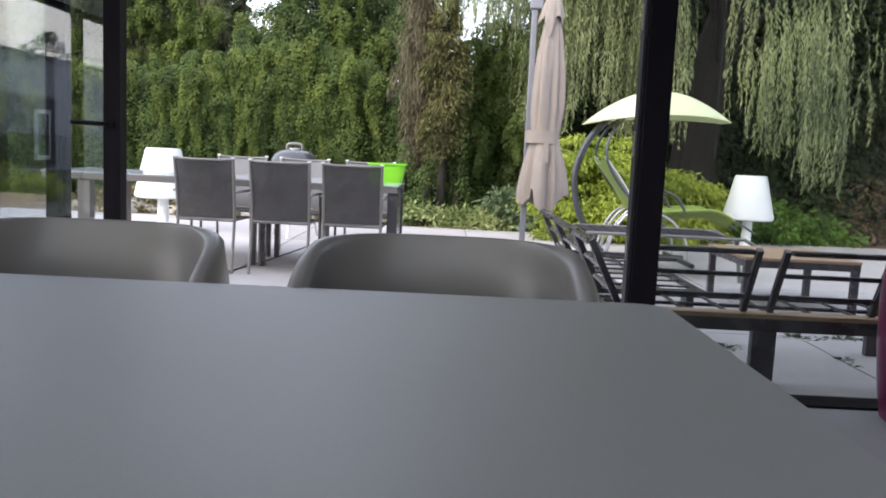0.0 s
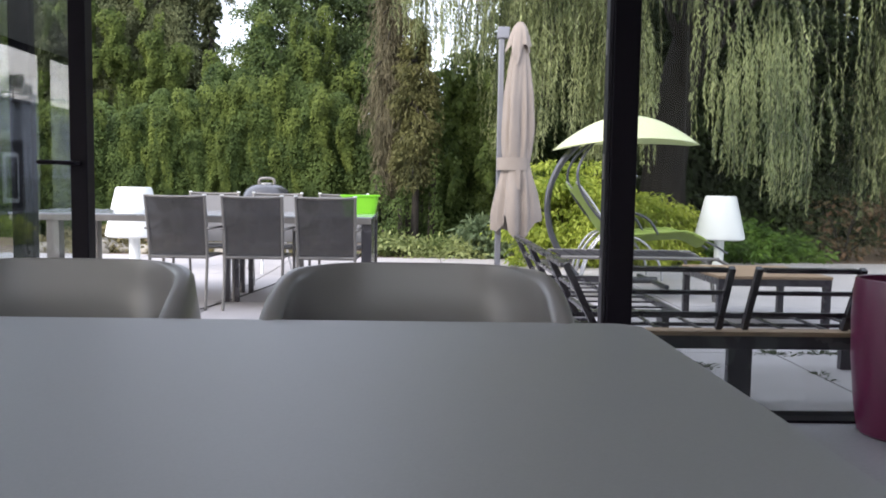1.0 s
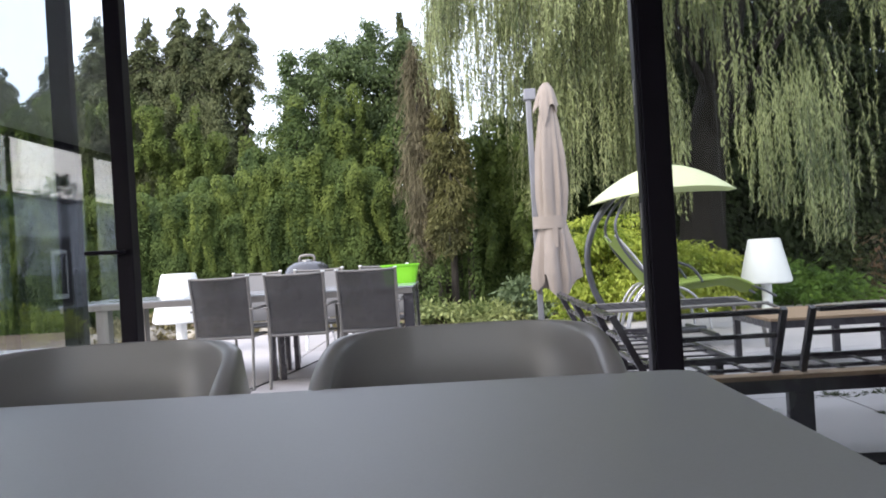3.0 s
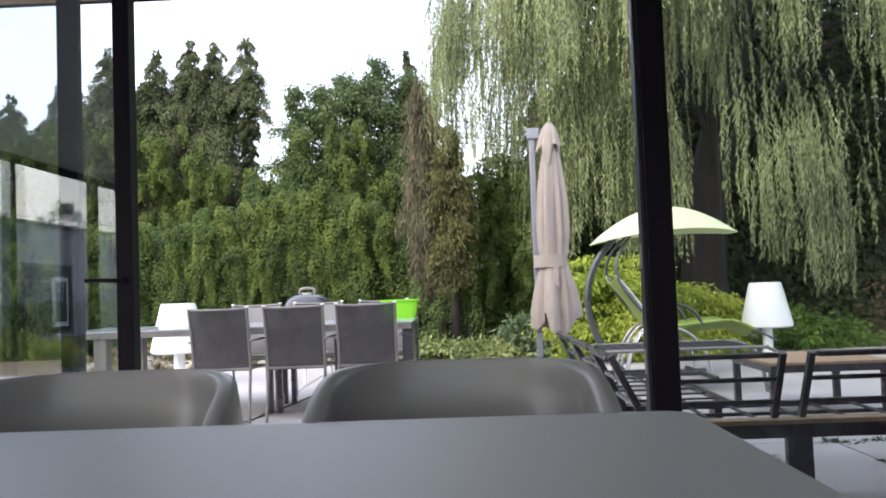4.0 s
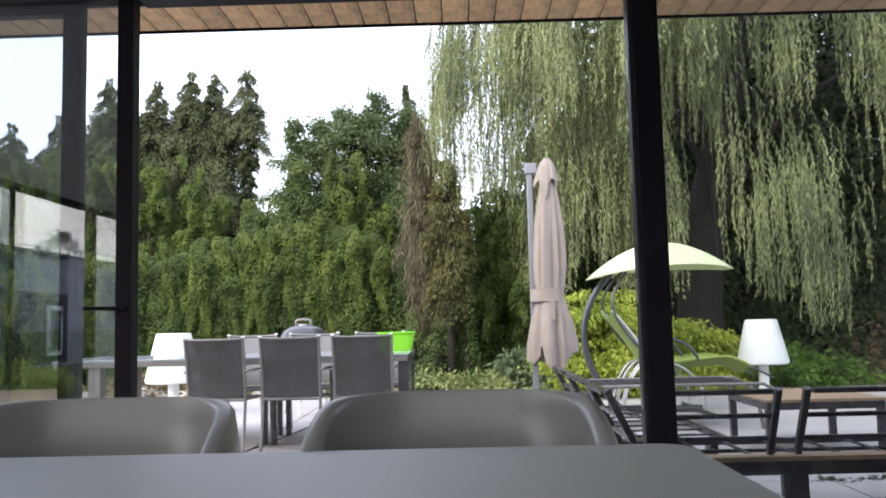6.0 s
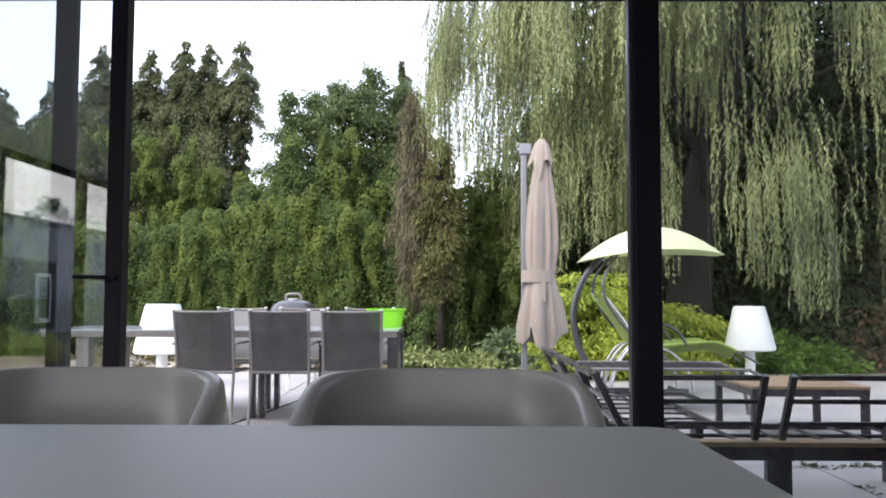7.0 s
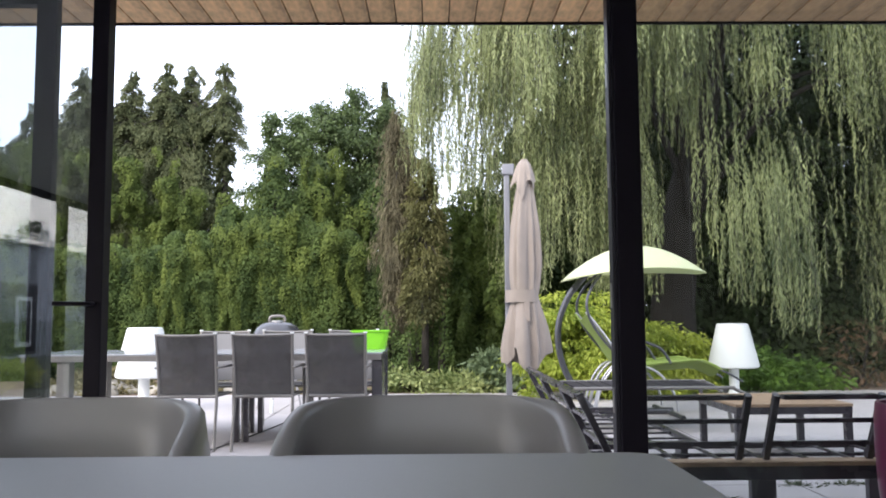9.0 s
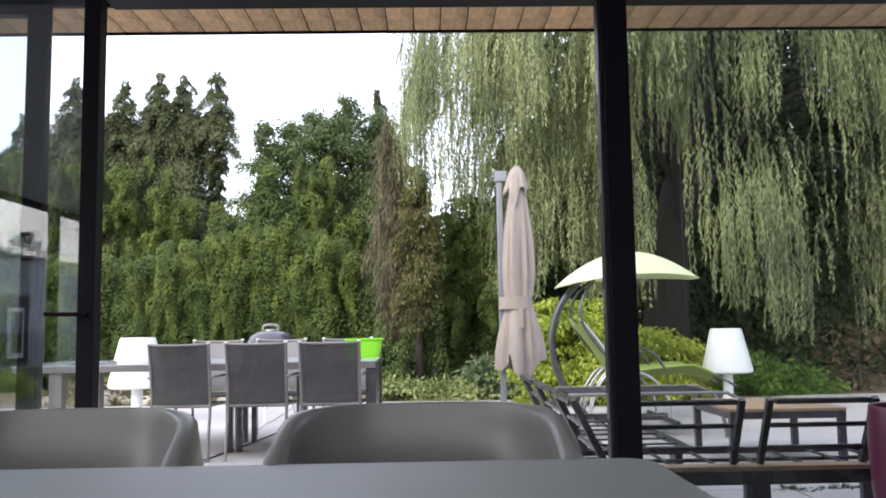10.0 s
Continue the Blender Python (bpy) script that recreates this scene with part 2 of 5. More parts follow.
def bar(p, q, w, h, bevel=0.003, up=(0, 0, 1)):
    """A straight rectangular bar from p to q, w wide and h high."""
    p, q = Vector(p), Vector(q)
    d = (q - p).normalized()
    side = d.cross(Vector(up))
    side = side.normalized() if side.length > 1e-4 else Vector((1, 0, 0))
    top = side.cross(d)
    b = box(-w / 2, w / 2, 0, (q - p).length, -h / 2, h / 2, bevel)
    m = Matrix((side, d, top)).transposed().to_4x4()
    m.translation = p
    bmesh.ops.transform(b, matrix=m, verts=b.verts)
    return b


def tube(points, r, n=10, bm=None, closed=False):
    """A round tube along points; r is a radius or a list of radii."""
    b = bm or bmesh.new()
    pts = [Vector(p) for p in points]
    k = len(pts)
    rad = r if isinstance(r, (list, tuple)) else [r] * k
    rings, ref = [], None
    for i, p in enumerate(pts):
        a, c = pts[(i - 1) % k if closed else max(i - 1, 0)], pts[(i + 1) % k if closed else min(i + 1, k - 1)]
        d = (c - a).normalized()
        if ref is None:
            ref = d.orthogonal().normalized()
        ref = (ref - d * ref.dot(d)).normalized()
        s = d.cross(ref)
        rings.append([b.verts.new(p + (ref * math.cos(2 * math.pi * j / n) + s * math.sin(2 * math.pi * j / n)) * rad[i]) for j in range(n)])
    for i in range(k if closed else k - 1):
        ra, rb = rings[i], rings[(i + 1) % k]
        for j in range(n):
            b.faces.new((ra[j], ra[(j + 1) % n], rb[(j + 1) % n], rb[j]))
    if not closed:
        b.faces.new(rings[0][::-1])
        b.faces.new(rings[-1])
    return b


def lathe(profile, n=32, bm=None):
    """Turns (radius, z) pairs round the z axis."""
    b = bm or bmesh.new()
    rings = [[b.verts.new((max(r, 1e-4) * math.cos(2 * math.pi * j / n), max(r, 1e-4) * math.sin(2 * math.pi * j / n), z)) for j in range(n)]
             for r, z in profile]
    for ra, rb in zip(rings, rings[1:]):
        for j in range(n):
            b.faces.new((ra[j], ra[(j + 1) % n], rb[(j + 1) % n], rb[j]))
    return b


def sheet(grid, thick):
    """A thin bent sheet from rows of points, given a thickness."""
    b = bmesh.new()
    vs = [[b.verts.new(p) for p in row] for row in grid]
    for ra, rb in zip(vs, vs[1:]):
        for i in range(len(ra) - 1):
            b.faces.new((ra[i], ra[i + 1], rb[i + 1], rb[i]))
    bmesh.ops.recalc_face_normals(b, faces=b.faces)
    bmesh.ops.solidify(b, geom=list(b.faces), thickness=thick)
    return b


def arc(p0, p1, p2, n=14):
    """Points on a smooth bow from p0 by p1 to p2."""
    p0, p1, p2 = Vector(p0), Vector(p1), Vector(p2)
    c = p1 * 2 - (p0 + p2) / 2
    return [p0 * (1 - t) ** 2 + c * 2 * t * (1 - t) + p2 * t * t for t in (i / n for i in range(n + 1))]


def spline(points, n=6):
    """A smooth line through the points."""
    p = [Vector(q) for q in points]
    out = []
    for i in range(len(p) - 1):
        a, b, c, d = p[max(i - 1, 0)], p[i], p[i + 1], p[min(i + 2, len(p) - 1)]
        for k in range(n):
            t = k / n
            out.append(0.5 * (2 * b + (c - a) * t + (2 * a - 5 * b + 4 * c - d) * t * t + (3 * b - a - 3 * c + d) * t ** 3))
    return out + [p[-1]]


def unit(v):
    return v / np.maximum(np.linalg.norm(v, axis=1, keepdims=True), 1e-6)


def leaves(name, parent, material, at, along, length, width, rng, label="", kind="", fold=0.25, face=None, tilt=0.45):
    """One mesh of many pointed leaves: each a folded diamond at its place, pointing along its direction, turned towards face."""
    k = len(at)
    along = unit(along)
    turn = unit(rng.normal(size=(k, 3)))
    if face is not None:
        turn = unit(face) + turn * tilt
    side = unit(np.cross(along, turn))
    nrm = np.cross(along, side)
    length = np.broadcast_to(np.asarray(length, float), (k,))[:, None] * rng.uniform(0.7, 1.3, (k, 1))
    width = np.broadcast_to(np.asarray(width, float), (k,))[:, None] * rng.uniform(0.7, 1.3, (k, 1))
    mid = at + along * length * 0.45
    v = np.stack([at, mid + side * width / 2 + nrm * width * fold, at + along * length, mid - side * width / 2 + nrm * width * fold], 1)
    me = bpy.data.meshes.new(name)
    me.vertices.add(4 * k)
    me.vertices.foreach_set("co", v.reshape(-1).astype(np.float32))
    me.loops.add(4 * k)
    me.loops.foreach_set("vertex_index", np.arange(4 * k, dtype=np.int32))
    me.polygons.add(k)
    me.polygons.foreach_set("loop_start", np.arange(0, 4 * k, 4, dtype=np.int32))
    me.update(calc_edges=True)
    me.materials.append(material)
    ob = new(name, me)
    ob.parent = parent
    return tagged(ob, label, kind=kind)


# ---- ground, terrace, room ----
def plate(x0, x1, y0, y1, z):
    b = bmesh.new()
    b.faces.new([b.verts.new(p) for p in ((x0, y0, z), (x1, y0, z), (x1, y1, z), (x0, y1, z))])
    return b


solid("ground", plate(-600, 600, -600, 600, -0.05), M_SOIL, "dark garden soil with rough grass", kind="structure")
patio = solid("pavement", box(-9.0, 9.0, 3.775, 11.42, -0.045, -0.008), M_JOINT, "large concrete terrace slabs with weedy joints", kind="structure")

M_BED = mat("dry_brown_soil", (0.15, 0.105, 0.07), 0.95, 0, 0.5, 25, 3, 0.5)
solid("garden_bed", box(-9.0, 9.0, 11.425, 14.4, -0.06, -0.01, 0.004), M_BED, "planting bed of dry brown soil", kind="structure")
solid("floor", box(-4.7, 5.2, -5.5, 3.60, -0.1, 0.0), M_FLOOR, "smooth grey floor of the room", kind="structure")
solid("ceiling", box(-4.95, 5.45, -5.75, 3.765, 2.612, 2.72), M_CEIL, "plain pale grey painted ceiling", kind="structure")
solid("wall_south", box(2.72, 5.45, -5.75, -5.5, -0.1, 2.61), M_WALL, "plain white plastered wall", kind="structure")
solid("wall_east", box(5.2, 5.45, -5.5, 3.58, -0.1, 2.61), M_WALL, "plain white plastered wall", kind="structure")
solid("roof", box(-5.3, 5.8, -5.9, 4.35, 2.725, 2.98), M_FASCIA, "flat roof with rendered edge", kind="structure")

# soffit of cedar boards that run outwards; a near-black sheet above darkens their gaps
soffit = solid("soffit", box(-5.3, 5.8, 3.77, 4.335, 2.672, 2.70), M_BLACK, "cedar boards under the roof overhang, on a near-black sheet", kind="structure")
board_mesh = None
for i in range(78):
    if board_mesh is None:
        first = part("board", box(0.002, 0.138, 3.77, 4.335, 2.648, 2.668, 0.003), M_SOFFIT, soffit)
        board_mesh = first.data
        first.location.x = -5.3
    else:
        nxt = new("board", board_mesh)
        nxt.parent, nxt.location.x = soffit, -5.3 + 0.142 * i
solid("trim", box(-5.3, 5.8, 4.336, 4.352, 2.636, 2.724, 0.002), M_ALU, "thin dark drip edge along the soffit", kind="structure")


# ---- glazed front ----
def pane(name, x0, x1, y, z0, z1, material, parent, thick=0.012):
    p = part(name, box(x0, x1, y - thick / 2, y + thick / 2, z0, z1), material, parent)
    p.visible_shadow = False
    return p


front = thing("window_1", "fixed coated glass pane in a black aluminium frame", "window", kind="structure")
part("window_frame", box(-4.70, -1.515, 3.58, 3.665, 2.535, 2.611, 0.003), M_ALU, front)
part("window_frame", box(-4.70, -4.62, 3.58, 3.665, 0.013, 2.534, 0.003), M_ALU, front)
part("window_sill", box(-4.70, -1.515, 3.58, 3.67, 0.0, 0.013, 0.002), M_ALU, front)
pane("pane", -4.62, -1.515, 3.625, 0.013, 2.535, M_GLASS, front)
post = part("mullion", box(-1.514, -1.4405, 3.575, 3.655, 0.0, 2.611, 0.004), M_ALU, front, "black aluminium post")
lever = tube(spline([(-1.475, 3.574, 1.112), (-1.475, 3.535, 1.112), (-1.49, 3.522, 1.112), (-1.55, 3.522, 1.113), (-1.628, 3.522, 1.114)], 5), 0.0095)
part("lever_handle", lever, M_ALU, front, "black lever handle", True)

slider = thing("sliding_door", "black framed glass sliding door pushed open", "sliding door", kind="structure")
part("stile", box(-1.822, -1.729, 3.69, 3.745, 0.05, 2.555, 0.004), M_ALU, slider)
part("stile", box(-4.55, -4.44, 3.69, 3.745, 0.05, 2.555, 0.004), M_ALU, slider)
part("rail", box(-4.439, -1.823, 3.69, 3.745, 2.50, 2.555, 0.004), M_ALU, slider)
part("rail", box(-4.439, -1.823, 3.69, 3.745, 0.05, 0.15, 0.004), M_ALU, slider)
pane("pane", -4.44, -1.822, 3.718, 0.15, 2.50, M_GLASS, slider)
part("pull_bar", tube(spline([(-1.750, 3.689, 0.72), (-1.750, 3.665, 0.74), (-1.750, 3.665, 1.02), (-1.750, 3.689, 1.04)], 4), 0.007), M_ALU, slider, "slim black pull bar", True)

fixed = thing("window_2", "wide fixed glass pane in a black aluminium frame", "window", kind="structure")
part("mullion", box(0.815, 0.929, 3.575, 3.735, 0.0, 2.611, 0.005), M_ALU, fixed, "thick black aluminium post")
part("gasket", box(0.795, 0.8145, 3.59, 3.66, 0.045, 2.534, 0.003), M_ALU_SIDE, fixed, "grey closing edge with rubber seal")
for z in (0.62, 1.08, 1.62, 2.08):
    part("latch_keep", box(0.7925, 0.7945, 3.61, 3.64, z, z + 0.11, 0.0), M_CHFRAME, fixed, "small metal latch keep")
part("window_frame", box(0.930, 5.2, 3.58, 3.735, 2.535, 2.611, 0.003), M_ALU, fixed)
part("window_sill", box(0.930, 5.2, 3.58, 3.74, 0.0, 0.013, 0.002), M_ALU, fixed)
pane("pane", 0.930, 5.2, 3.66, 0.013, 2.535, M_GLASS_R, fixed)
solid("track", box(-4.7, 5.2, 3.603, 3.772, -0.04, -0.001, 0.002), M_ALU, "black sliding door track in the floor", kind="structure")
solid("lintel", box(-1.4395, 0.814, 3.58, 3.735, 2.535, 2.611, 0.003), M_ALU, "black aluminium head of the open door", kind="structure")
solid("lintel_outer", box(-4.7, 5.2, 3.738, 3.768, 2.556, 2.70, 0.002), M_ALU, "black flashing above the glazed front", kind="structure")

side = thing("window_3", "row of tall panes along the side of the room", "window", kind="structure")
ys = [-5.49, -4.83, -3.26, -1.29, 0.48, 2.25, 3.55]
for y in ys:
    part("mullion", box(-4.83, -4.70, y - 0.035, y + 0.035, 0.06, 2.55, 0.003), M_ALU, side)
part("window_frame", box(-4.83, -4.70, -5.5, 3.58, 2.551, 2.611, 0.003), M_ALU, side)
part("window_sill", box(-4.83, -4.702, -5.5, 3.58, -0.1, 0.059, 0.003), M_ALU, side)
for a, b in zip(ys, ys[1:]):
    p = part("pane", box(-4.77, -4.76, a + 0.036, b - 0.036, 0.06, 2.55), M_SIDE, side)
    p.visible_shadow = False


# unseen glazing behind the camera, assumed and added to light the chair backs
rear = thing("window_4", "assumed row of tall panes along the back, added for light", "window", kind="structure")
xm = [-4.79, -3.3, -1.8, -0.3, 1.2, 2.68]
for x in xm:
    part("mullion", box(x - 0.035, x + 0.035, -5.63, -5.505, 0.06, 2.55, 0.003), M_ALU, rear)
part("window_frame", box(-4.83, 2.718, -5.63, -5.502, 2.551, 2.611, 0.003), M_ALU, rear)
part("window_sill", box(-4.83, 2.718, -5.63, -5.502, -0.1, 0.059, 0.003), M_ALU, rear)
for a, b in zip(xm, xm[1:]):
    p = part("pane", box(a + 0.036, b - 0.036, -5.57, -5.56, 0.06, 2.55), M_SIDE, rear)
    p.visible_shadow = False


# ---- the room ----
def dining_table():
    t = thing("dining_table", "large matt grey dining table with rounded corners", "table", -0.62, 1.2)
    bm = box(-1.10, 1.10, -0.65, 0.59, 0.722, 0.75)
    bmesh.ops.bevel(bm, geom=[e for e in bm.edges if abs(e.verts[0].co.z - e.verts[1].co.z) > 0.01], offset=0.07, segments=8, affect="EDGES", profile=0.5)
    bmesh.ops.bevel(bm, geom=[e for e in bm.edges if abs(e.verts[0].co.z - e.verts[1].co.z) < 0.001 and len(e.link_faces) == 2
                              and abs(e.link_faces[0].normal.z - e.link_faces[1].normal.z) > 0.5], offset=0.003, segments=2, affect="EDGES")
    part("tabletop", bm, M_TABLE, t)
    for sx in (-0.95, 0.95):
        for sy in (-0.5, 0.44):
            part("leg", box(sx - 0.035, sx + 0.035, sy - 0.035, sy + 0.035, 0, 0.721, 0.004), M_STEEL, t)
    part("apron", box(-0.9, 0.9, -0.02, 0.02, 0.66, 0.721, 0.003), M_STEEL, t)
    return t


def shell_chair():
    c = thing("shell_chair", "grey moulded plastic armchair pushed up to the dining table", "chair", group="chairs at the dining table")
    rows, nu, nv = [], 64, 14
    for j in range(nv + 1):
        v = j / nv
        row = []
        for i in range(nu + 1):
            a = radians(-128 + 256 * i / nu)
            k = min(1, max(0, (abs(a) - radians(38)) / radians(90))) ** 1.35
            top = 0.841 - 0.215 * k
            flare = 0.62 + 0.38 * min(1, v * 1.25) ** 0.6
            ca, sa = math.cos(a), math.sin(a)
            wide = float(np.interp(v, [0, 0.3, 0.62, 0.85, 1], [0.66, 0.80, 0.86, 0.862, 0.845]))
            rx, ry = 0.352 * wide, (0.285 if ca > 0 else 0.25) * flare + 0.045 * v * max(ca, 0)
            d = (abs(sa) ** 14 + abs(ca) ** 14 + (0.62 * (abs(sa) + abs(ca))) ** 14) ** (-1 / 14)
            row.append((sa * d * rx, ca * d * ry, 0.43 + (top - 0.43) * v))
        rows.append(row)
    # rim that is thin along the back and swells into a soft fold over the arms, then runs down as an outer skin
    rim = rows[-1]
    swell = []
    for i in range(nu + 1):
        e = min(1, max(0, (abs(radians(-128 + 256 * i / nu)) - radians(36)) / radians(26)))
        swell.append(0.004 + 0.022 * e * e * (3 - 2 * e))
    for step in range(1, 8):
        f = radians(22.5 * step)
        rows.append([(x * (1 + w * (1 - math.cos(f)) / math.hypot(x, y)), y * (1 + w * (1 - math.cos(f)) / math.hypot(x, y)), z + w * math.sin(f))
                     for (x, y, z), w in zip(rim, swell)])
    for fall, spread in ((0.03, 0.2), (0.08, 0.5), (0.14, 0.6), (0.20, 0.3)):
        rows.append([(x * (1 + w * (1.95 + spread) / math.hypot(x, y)), y * (1 + w * (1.95 + spread) / math.hypot(x, y)), z - fall * w / 0.026)
                     for (x, y, z), w in zip(rim, swell)])
    part("shell", sheet(rows, 0.005), M_SHELL, c, "moulded back and arms in one piece", True)
    part("seat", lathe([(0.0, 0.445), (0.12, 0.438), (0.19, 0.43), (0.205, 0.42), (0.19, 0.41), (0.0, 0.41)], 28), M_SHELL, c, "", True)
    for sx in (-1, 1):
        for sy in (-1, 1):
            part("leg", tube([(sx * 0.13, sy * 0.12, 0.41), (sx * 0.22, sy * 0.21, 0.0)], [0.016, 0.011], 8), M_OAKLEG, c, "", True)
    return c


dining_table()
chair = shell_chair()
chair.matrix_basis = pose(-0.008, 1.80, 0, 0, 0, 0)
copy_thing(chair, pose(-0.875, 1.80, 0, 0, 0, 1.5))

vase = thing("planter_vase", "tall magenta glazed planter standing on the floor", "planter", 2.07, 3.42)
part("pot", lathe([(0.0, 0.0), (0.155, 0.0), (0.17, 0.012), (0.188, 0.12), (0.208, 0.32), (0.215, 0.50), (0.212, 0.62), (0.205, 0.672), (0.198, 0.676),
                   (0.190, 0.672), (0.194, 0.60), (0.19, 0.57)], 48), M_MAGENTA, vase, "", True)
part("soil", lathe([(0.0, 0.575), (0.10, 0.58), (0.186, 0.57)], 24), M_BLACK, vase, "dark potting soil")


# ---- terrace furniture ----
def sling_chair(front):
    """Stacking chair that faces +y, with its rear feet at y = 0."""
    c = thing("sling_chair", "grey aluminium garden armchair with charcoal sling fabric" if not front else
              "grey aluminium garden armchair with pale grey sling fabric", "garden chair", group="chairs round the garden table")
    for s in (-1, 1):
        x = s * 0.236
        bpost = part("back_post", tube(spline([(x, 0.0, 0), (x * 0.985, 0.045, 0.25), (x * 0.98, 0.075, 0.43), (x * 0.985, 0.05, 0.65), (x, -0.01, 0.925)], 5), 0.0125), M_CHFRAME, c, "", True)
        part("front_leg", tube(spline([(x * 1.1, 0.50, 0), (x * 1.1, 0.49, 0.40), (x * 1.1, 0.48, 0.62), (x * 1.1, 0.455, 0.645)], 5), 0.0125), M_CHFRAME, c, "", True)
        part("armrest", bar((x * 1.1, 0.47, 0.655), (x * 1.03, 0.03, 0.655), 0.035, 0.016, 0.006), M_CHFRAME, c)
        part("seat_rail", tube([(x, 0.07, 0.43), (x, 0.49, 0.42)], 0.0115, 8), M_CHFRAME, c, "", True)
        part("cap", box(x - 0.015, x + 0.015, -0.025, 0.005, 0.922, 0.936, 0.004), M_WHITE, bpost, "pale plastic end cap")
    part("top_rail", tube(spline([(-0.236, -0.008, 0.918), (-0.1, -0.024, 0.912), (0.1, -0.024, 0.912), (0.236, -0.008, 0.918)], 5), 0.010), M_CHFRAME, c, "", True)
    part("cross_bar", tube([(-0.233, 0.075, 0.425), (0.233, 0.075, 0.425)], 0.0125), M_CHFRAME, c, "", True)
    part("cross_bar", tube([(-0.236, 0.485, 0.42), (0.236, 0.485, 0.42)], 0.011), M_CHFRAME, c, "", True)
    rows = []
    for k in range(11):
        v = k / 10
        z = 0.445 + 0.465 * v
        y = 0.072 - 0.03 * math.sin(v * math.pi * 0.5) * v - 0.055 * v * v
        rows.append([(-0.226 + 0.452 * i / 10, y - 0.016 * math.sin(math.pi * i / 10), z) for i in range(11)])
    part("sling_back", sheet(rows, 0.003), M_SLING_L if front else M_SLING, c, "", True)
    rows = [[(-0.226 + 0.452 * i / 8, 0.08 + 0.40 * k / 8, 0.435 - 0.02 * math.sin(math.pi * i / 8)) for i in range(9)] for k in range(9)]
    part("sling_seat", sheet(rows, 0.003), M_SLING, c, "", True)
    return c


near = sling_chair(False)
near.matrix_basis = pose(-1.97, 6.57, 0, 0, 0, -1)
copy_thing(near, pose(-1.36, 6.565, 0, 0, 0, 0.5))
copy_thing(near, pose(-0.777, 6.56, 0, 0, 0, -0.5))
far = sling_chair(True)
far.matrix_basis = pose(-2.06, 8.16, 0, 0, 0, 180)
copy_thing(far, pose(-1.44, 8.16, 0, 0, 0, 181))
copy_thing(far, pose(-0.787, 8.16, 0, 0, 0, 179))


def garden_table():
    t = thing("garden_table", "long extending garden table with a grey glass top", "garden table", -2.0, 7.27)
    part("tabletop", box(-1.40, -0.345, -0.47, 0.47, 0.746, 0.760, 0.003), M_TOP, t, "grey glass leaf")
    part("tabletop", box(-0.34, 1.58, -0.47, 0.47, 0.746, 0.760, 0.003), M_TOP, t, "grey glass leaf")
    for s in (-0.455, 0.455):
        part("apron", box(-1.39, 1.57, s - 0.012, s + 0.012, 0.698, 0.7455, 0.003), M_CHFRAME, t)
    for x in (-1.37, 1.55):
        part("end_rail", box(x - 0.012, x + 0.012, -0.442, 0.442, 0.698, 0.7455, 0.003), M_STEEL, t)
    for x in (0.32, 0.40):
        for s in (-0.19, 0.40):
            part("leg", box(x - 0.022, x + 0.022, s - 0.024, s + 0.024, 0, 0.7455, 0.004), M_STEEL, t)
    for s in (-0.40, 0.40):
        part("leg", box(-1.10, -0.995, s - 0.05, s + 0.05, 0, 0.7455 if s > 0 else 0.697, 0.005), M_CHFRAME, t, "wide grey leg")
        part("leg", box(1.49, 1.575, s - 0.05, s + 0.05, 0, 0.697, 0.005), M_STEEL, t, "wide anthracite leg")
    part("leg", box(1.50, 1.56, -0.349, 0.349, 0.10, 0.69, 0.004), M_STEEL, t, "anthracite end panel")
    return t


garden_table()

tub = thing("washing_tub", "lime green plastic tub on the garden table", "plastic tub", -0.575, 7.55, 0.760)
rows = []
for k, (s, z) in enumerate(((0.80, 0.0), (0.84, 0.03), (0.94, 0.12), (0.97, 0.158), (1.06, 0.160), (1.06, 0.170))):
    rows.append([(s * 0.17 * math.copysign(abs(math.cos(a)) ** 0.35, math.cos(a)), s * 0.13 * math.copysign(abs(math.sin(a)) ** 0.35, math.sin(a)), z)
                 for a in (2 * math.pi * i / 40 for i in range(41))])
part("tub_wall", sheet(rows, 0.004), M_LIME, tub, "", True)
part("tub_floor", box(-0.128, 0.128, -0.098, 0.098, 0.0, 0.006, 0.002), M_LIME, tub)

bbq = thing("kettle_barbecue", "dark enamelled kettle barbecue on three legs", "barbecue", -1.80, 9.5)
part("bowl", lathe([(0.0, 0.56), (0.10, 0.575), (0.20, 0.64), (0.255, 0.74), (0.27, 0.85), (0.262, 0.85), (0.0, 0.80)], 36), M_KETTLE, bbq, "", True)
lid = part("lid", lathe([(0.275, 0.852), (0.272, 0.88), (0.235, 0.945), (0.17, 0.99), (0.09, 1.008), (0.0, 1.012)], 36), M_KETTLE, bbq, "domed lid", True)
part("handle", tube(spline([(-0.085, 0, 1.0), (-0.08, 0, 1.06), (0, 0, 1.075), (0.08, 0, 1.06), (0.085, 0, 1.0)], 5), 0.016), M_CHFRAME, lid, "grey lid handle", True)
part("vent", lathe([(0.065, 1.0), (0.065, 1.022), (0.0, 1.026)], 16), M_SILVER, lid)
for a in (270, 30, 150):
    ca, sa = math.cos(radians(a)), math.sin(radians(a))
    part("leg", tube([(ca * 0.16, sa * 0.16, 0.62), (ca * 0.30, sa * 0.30, 0.0)], 0.014, 8), M_SILVER, bbq, "", True)
part("foot_cap", tube([(0, -0.268, 0.14), (0, -0.30, 0.0)], 0.018, 10), M_WHITE, bbq, "white plastic foot", True)
part("ash_tray", lathe([(0.0, 0.30), (0.12, 0.31), (0.13, 0.33)], 20), M_SILVER, bbq, "", True)


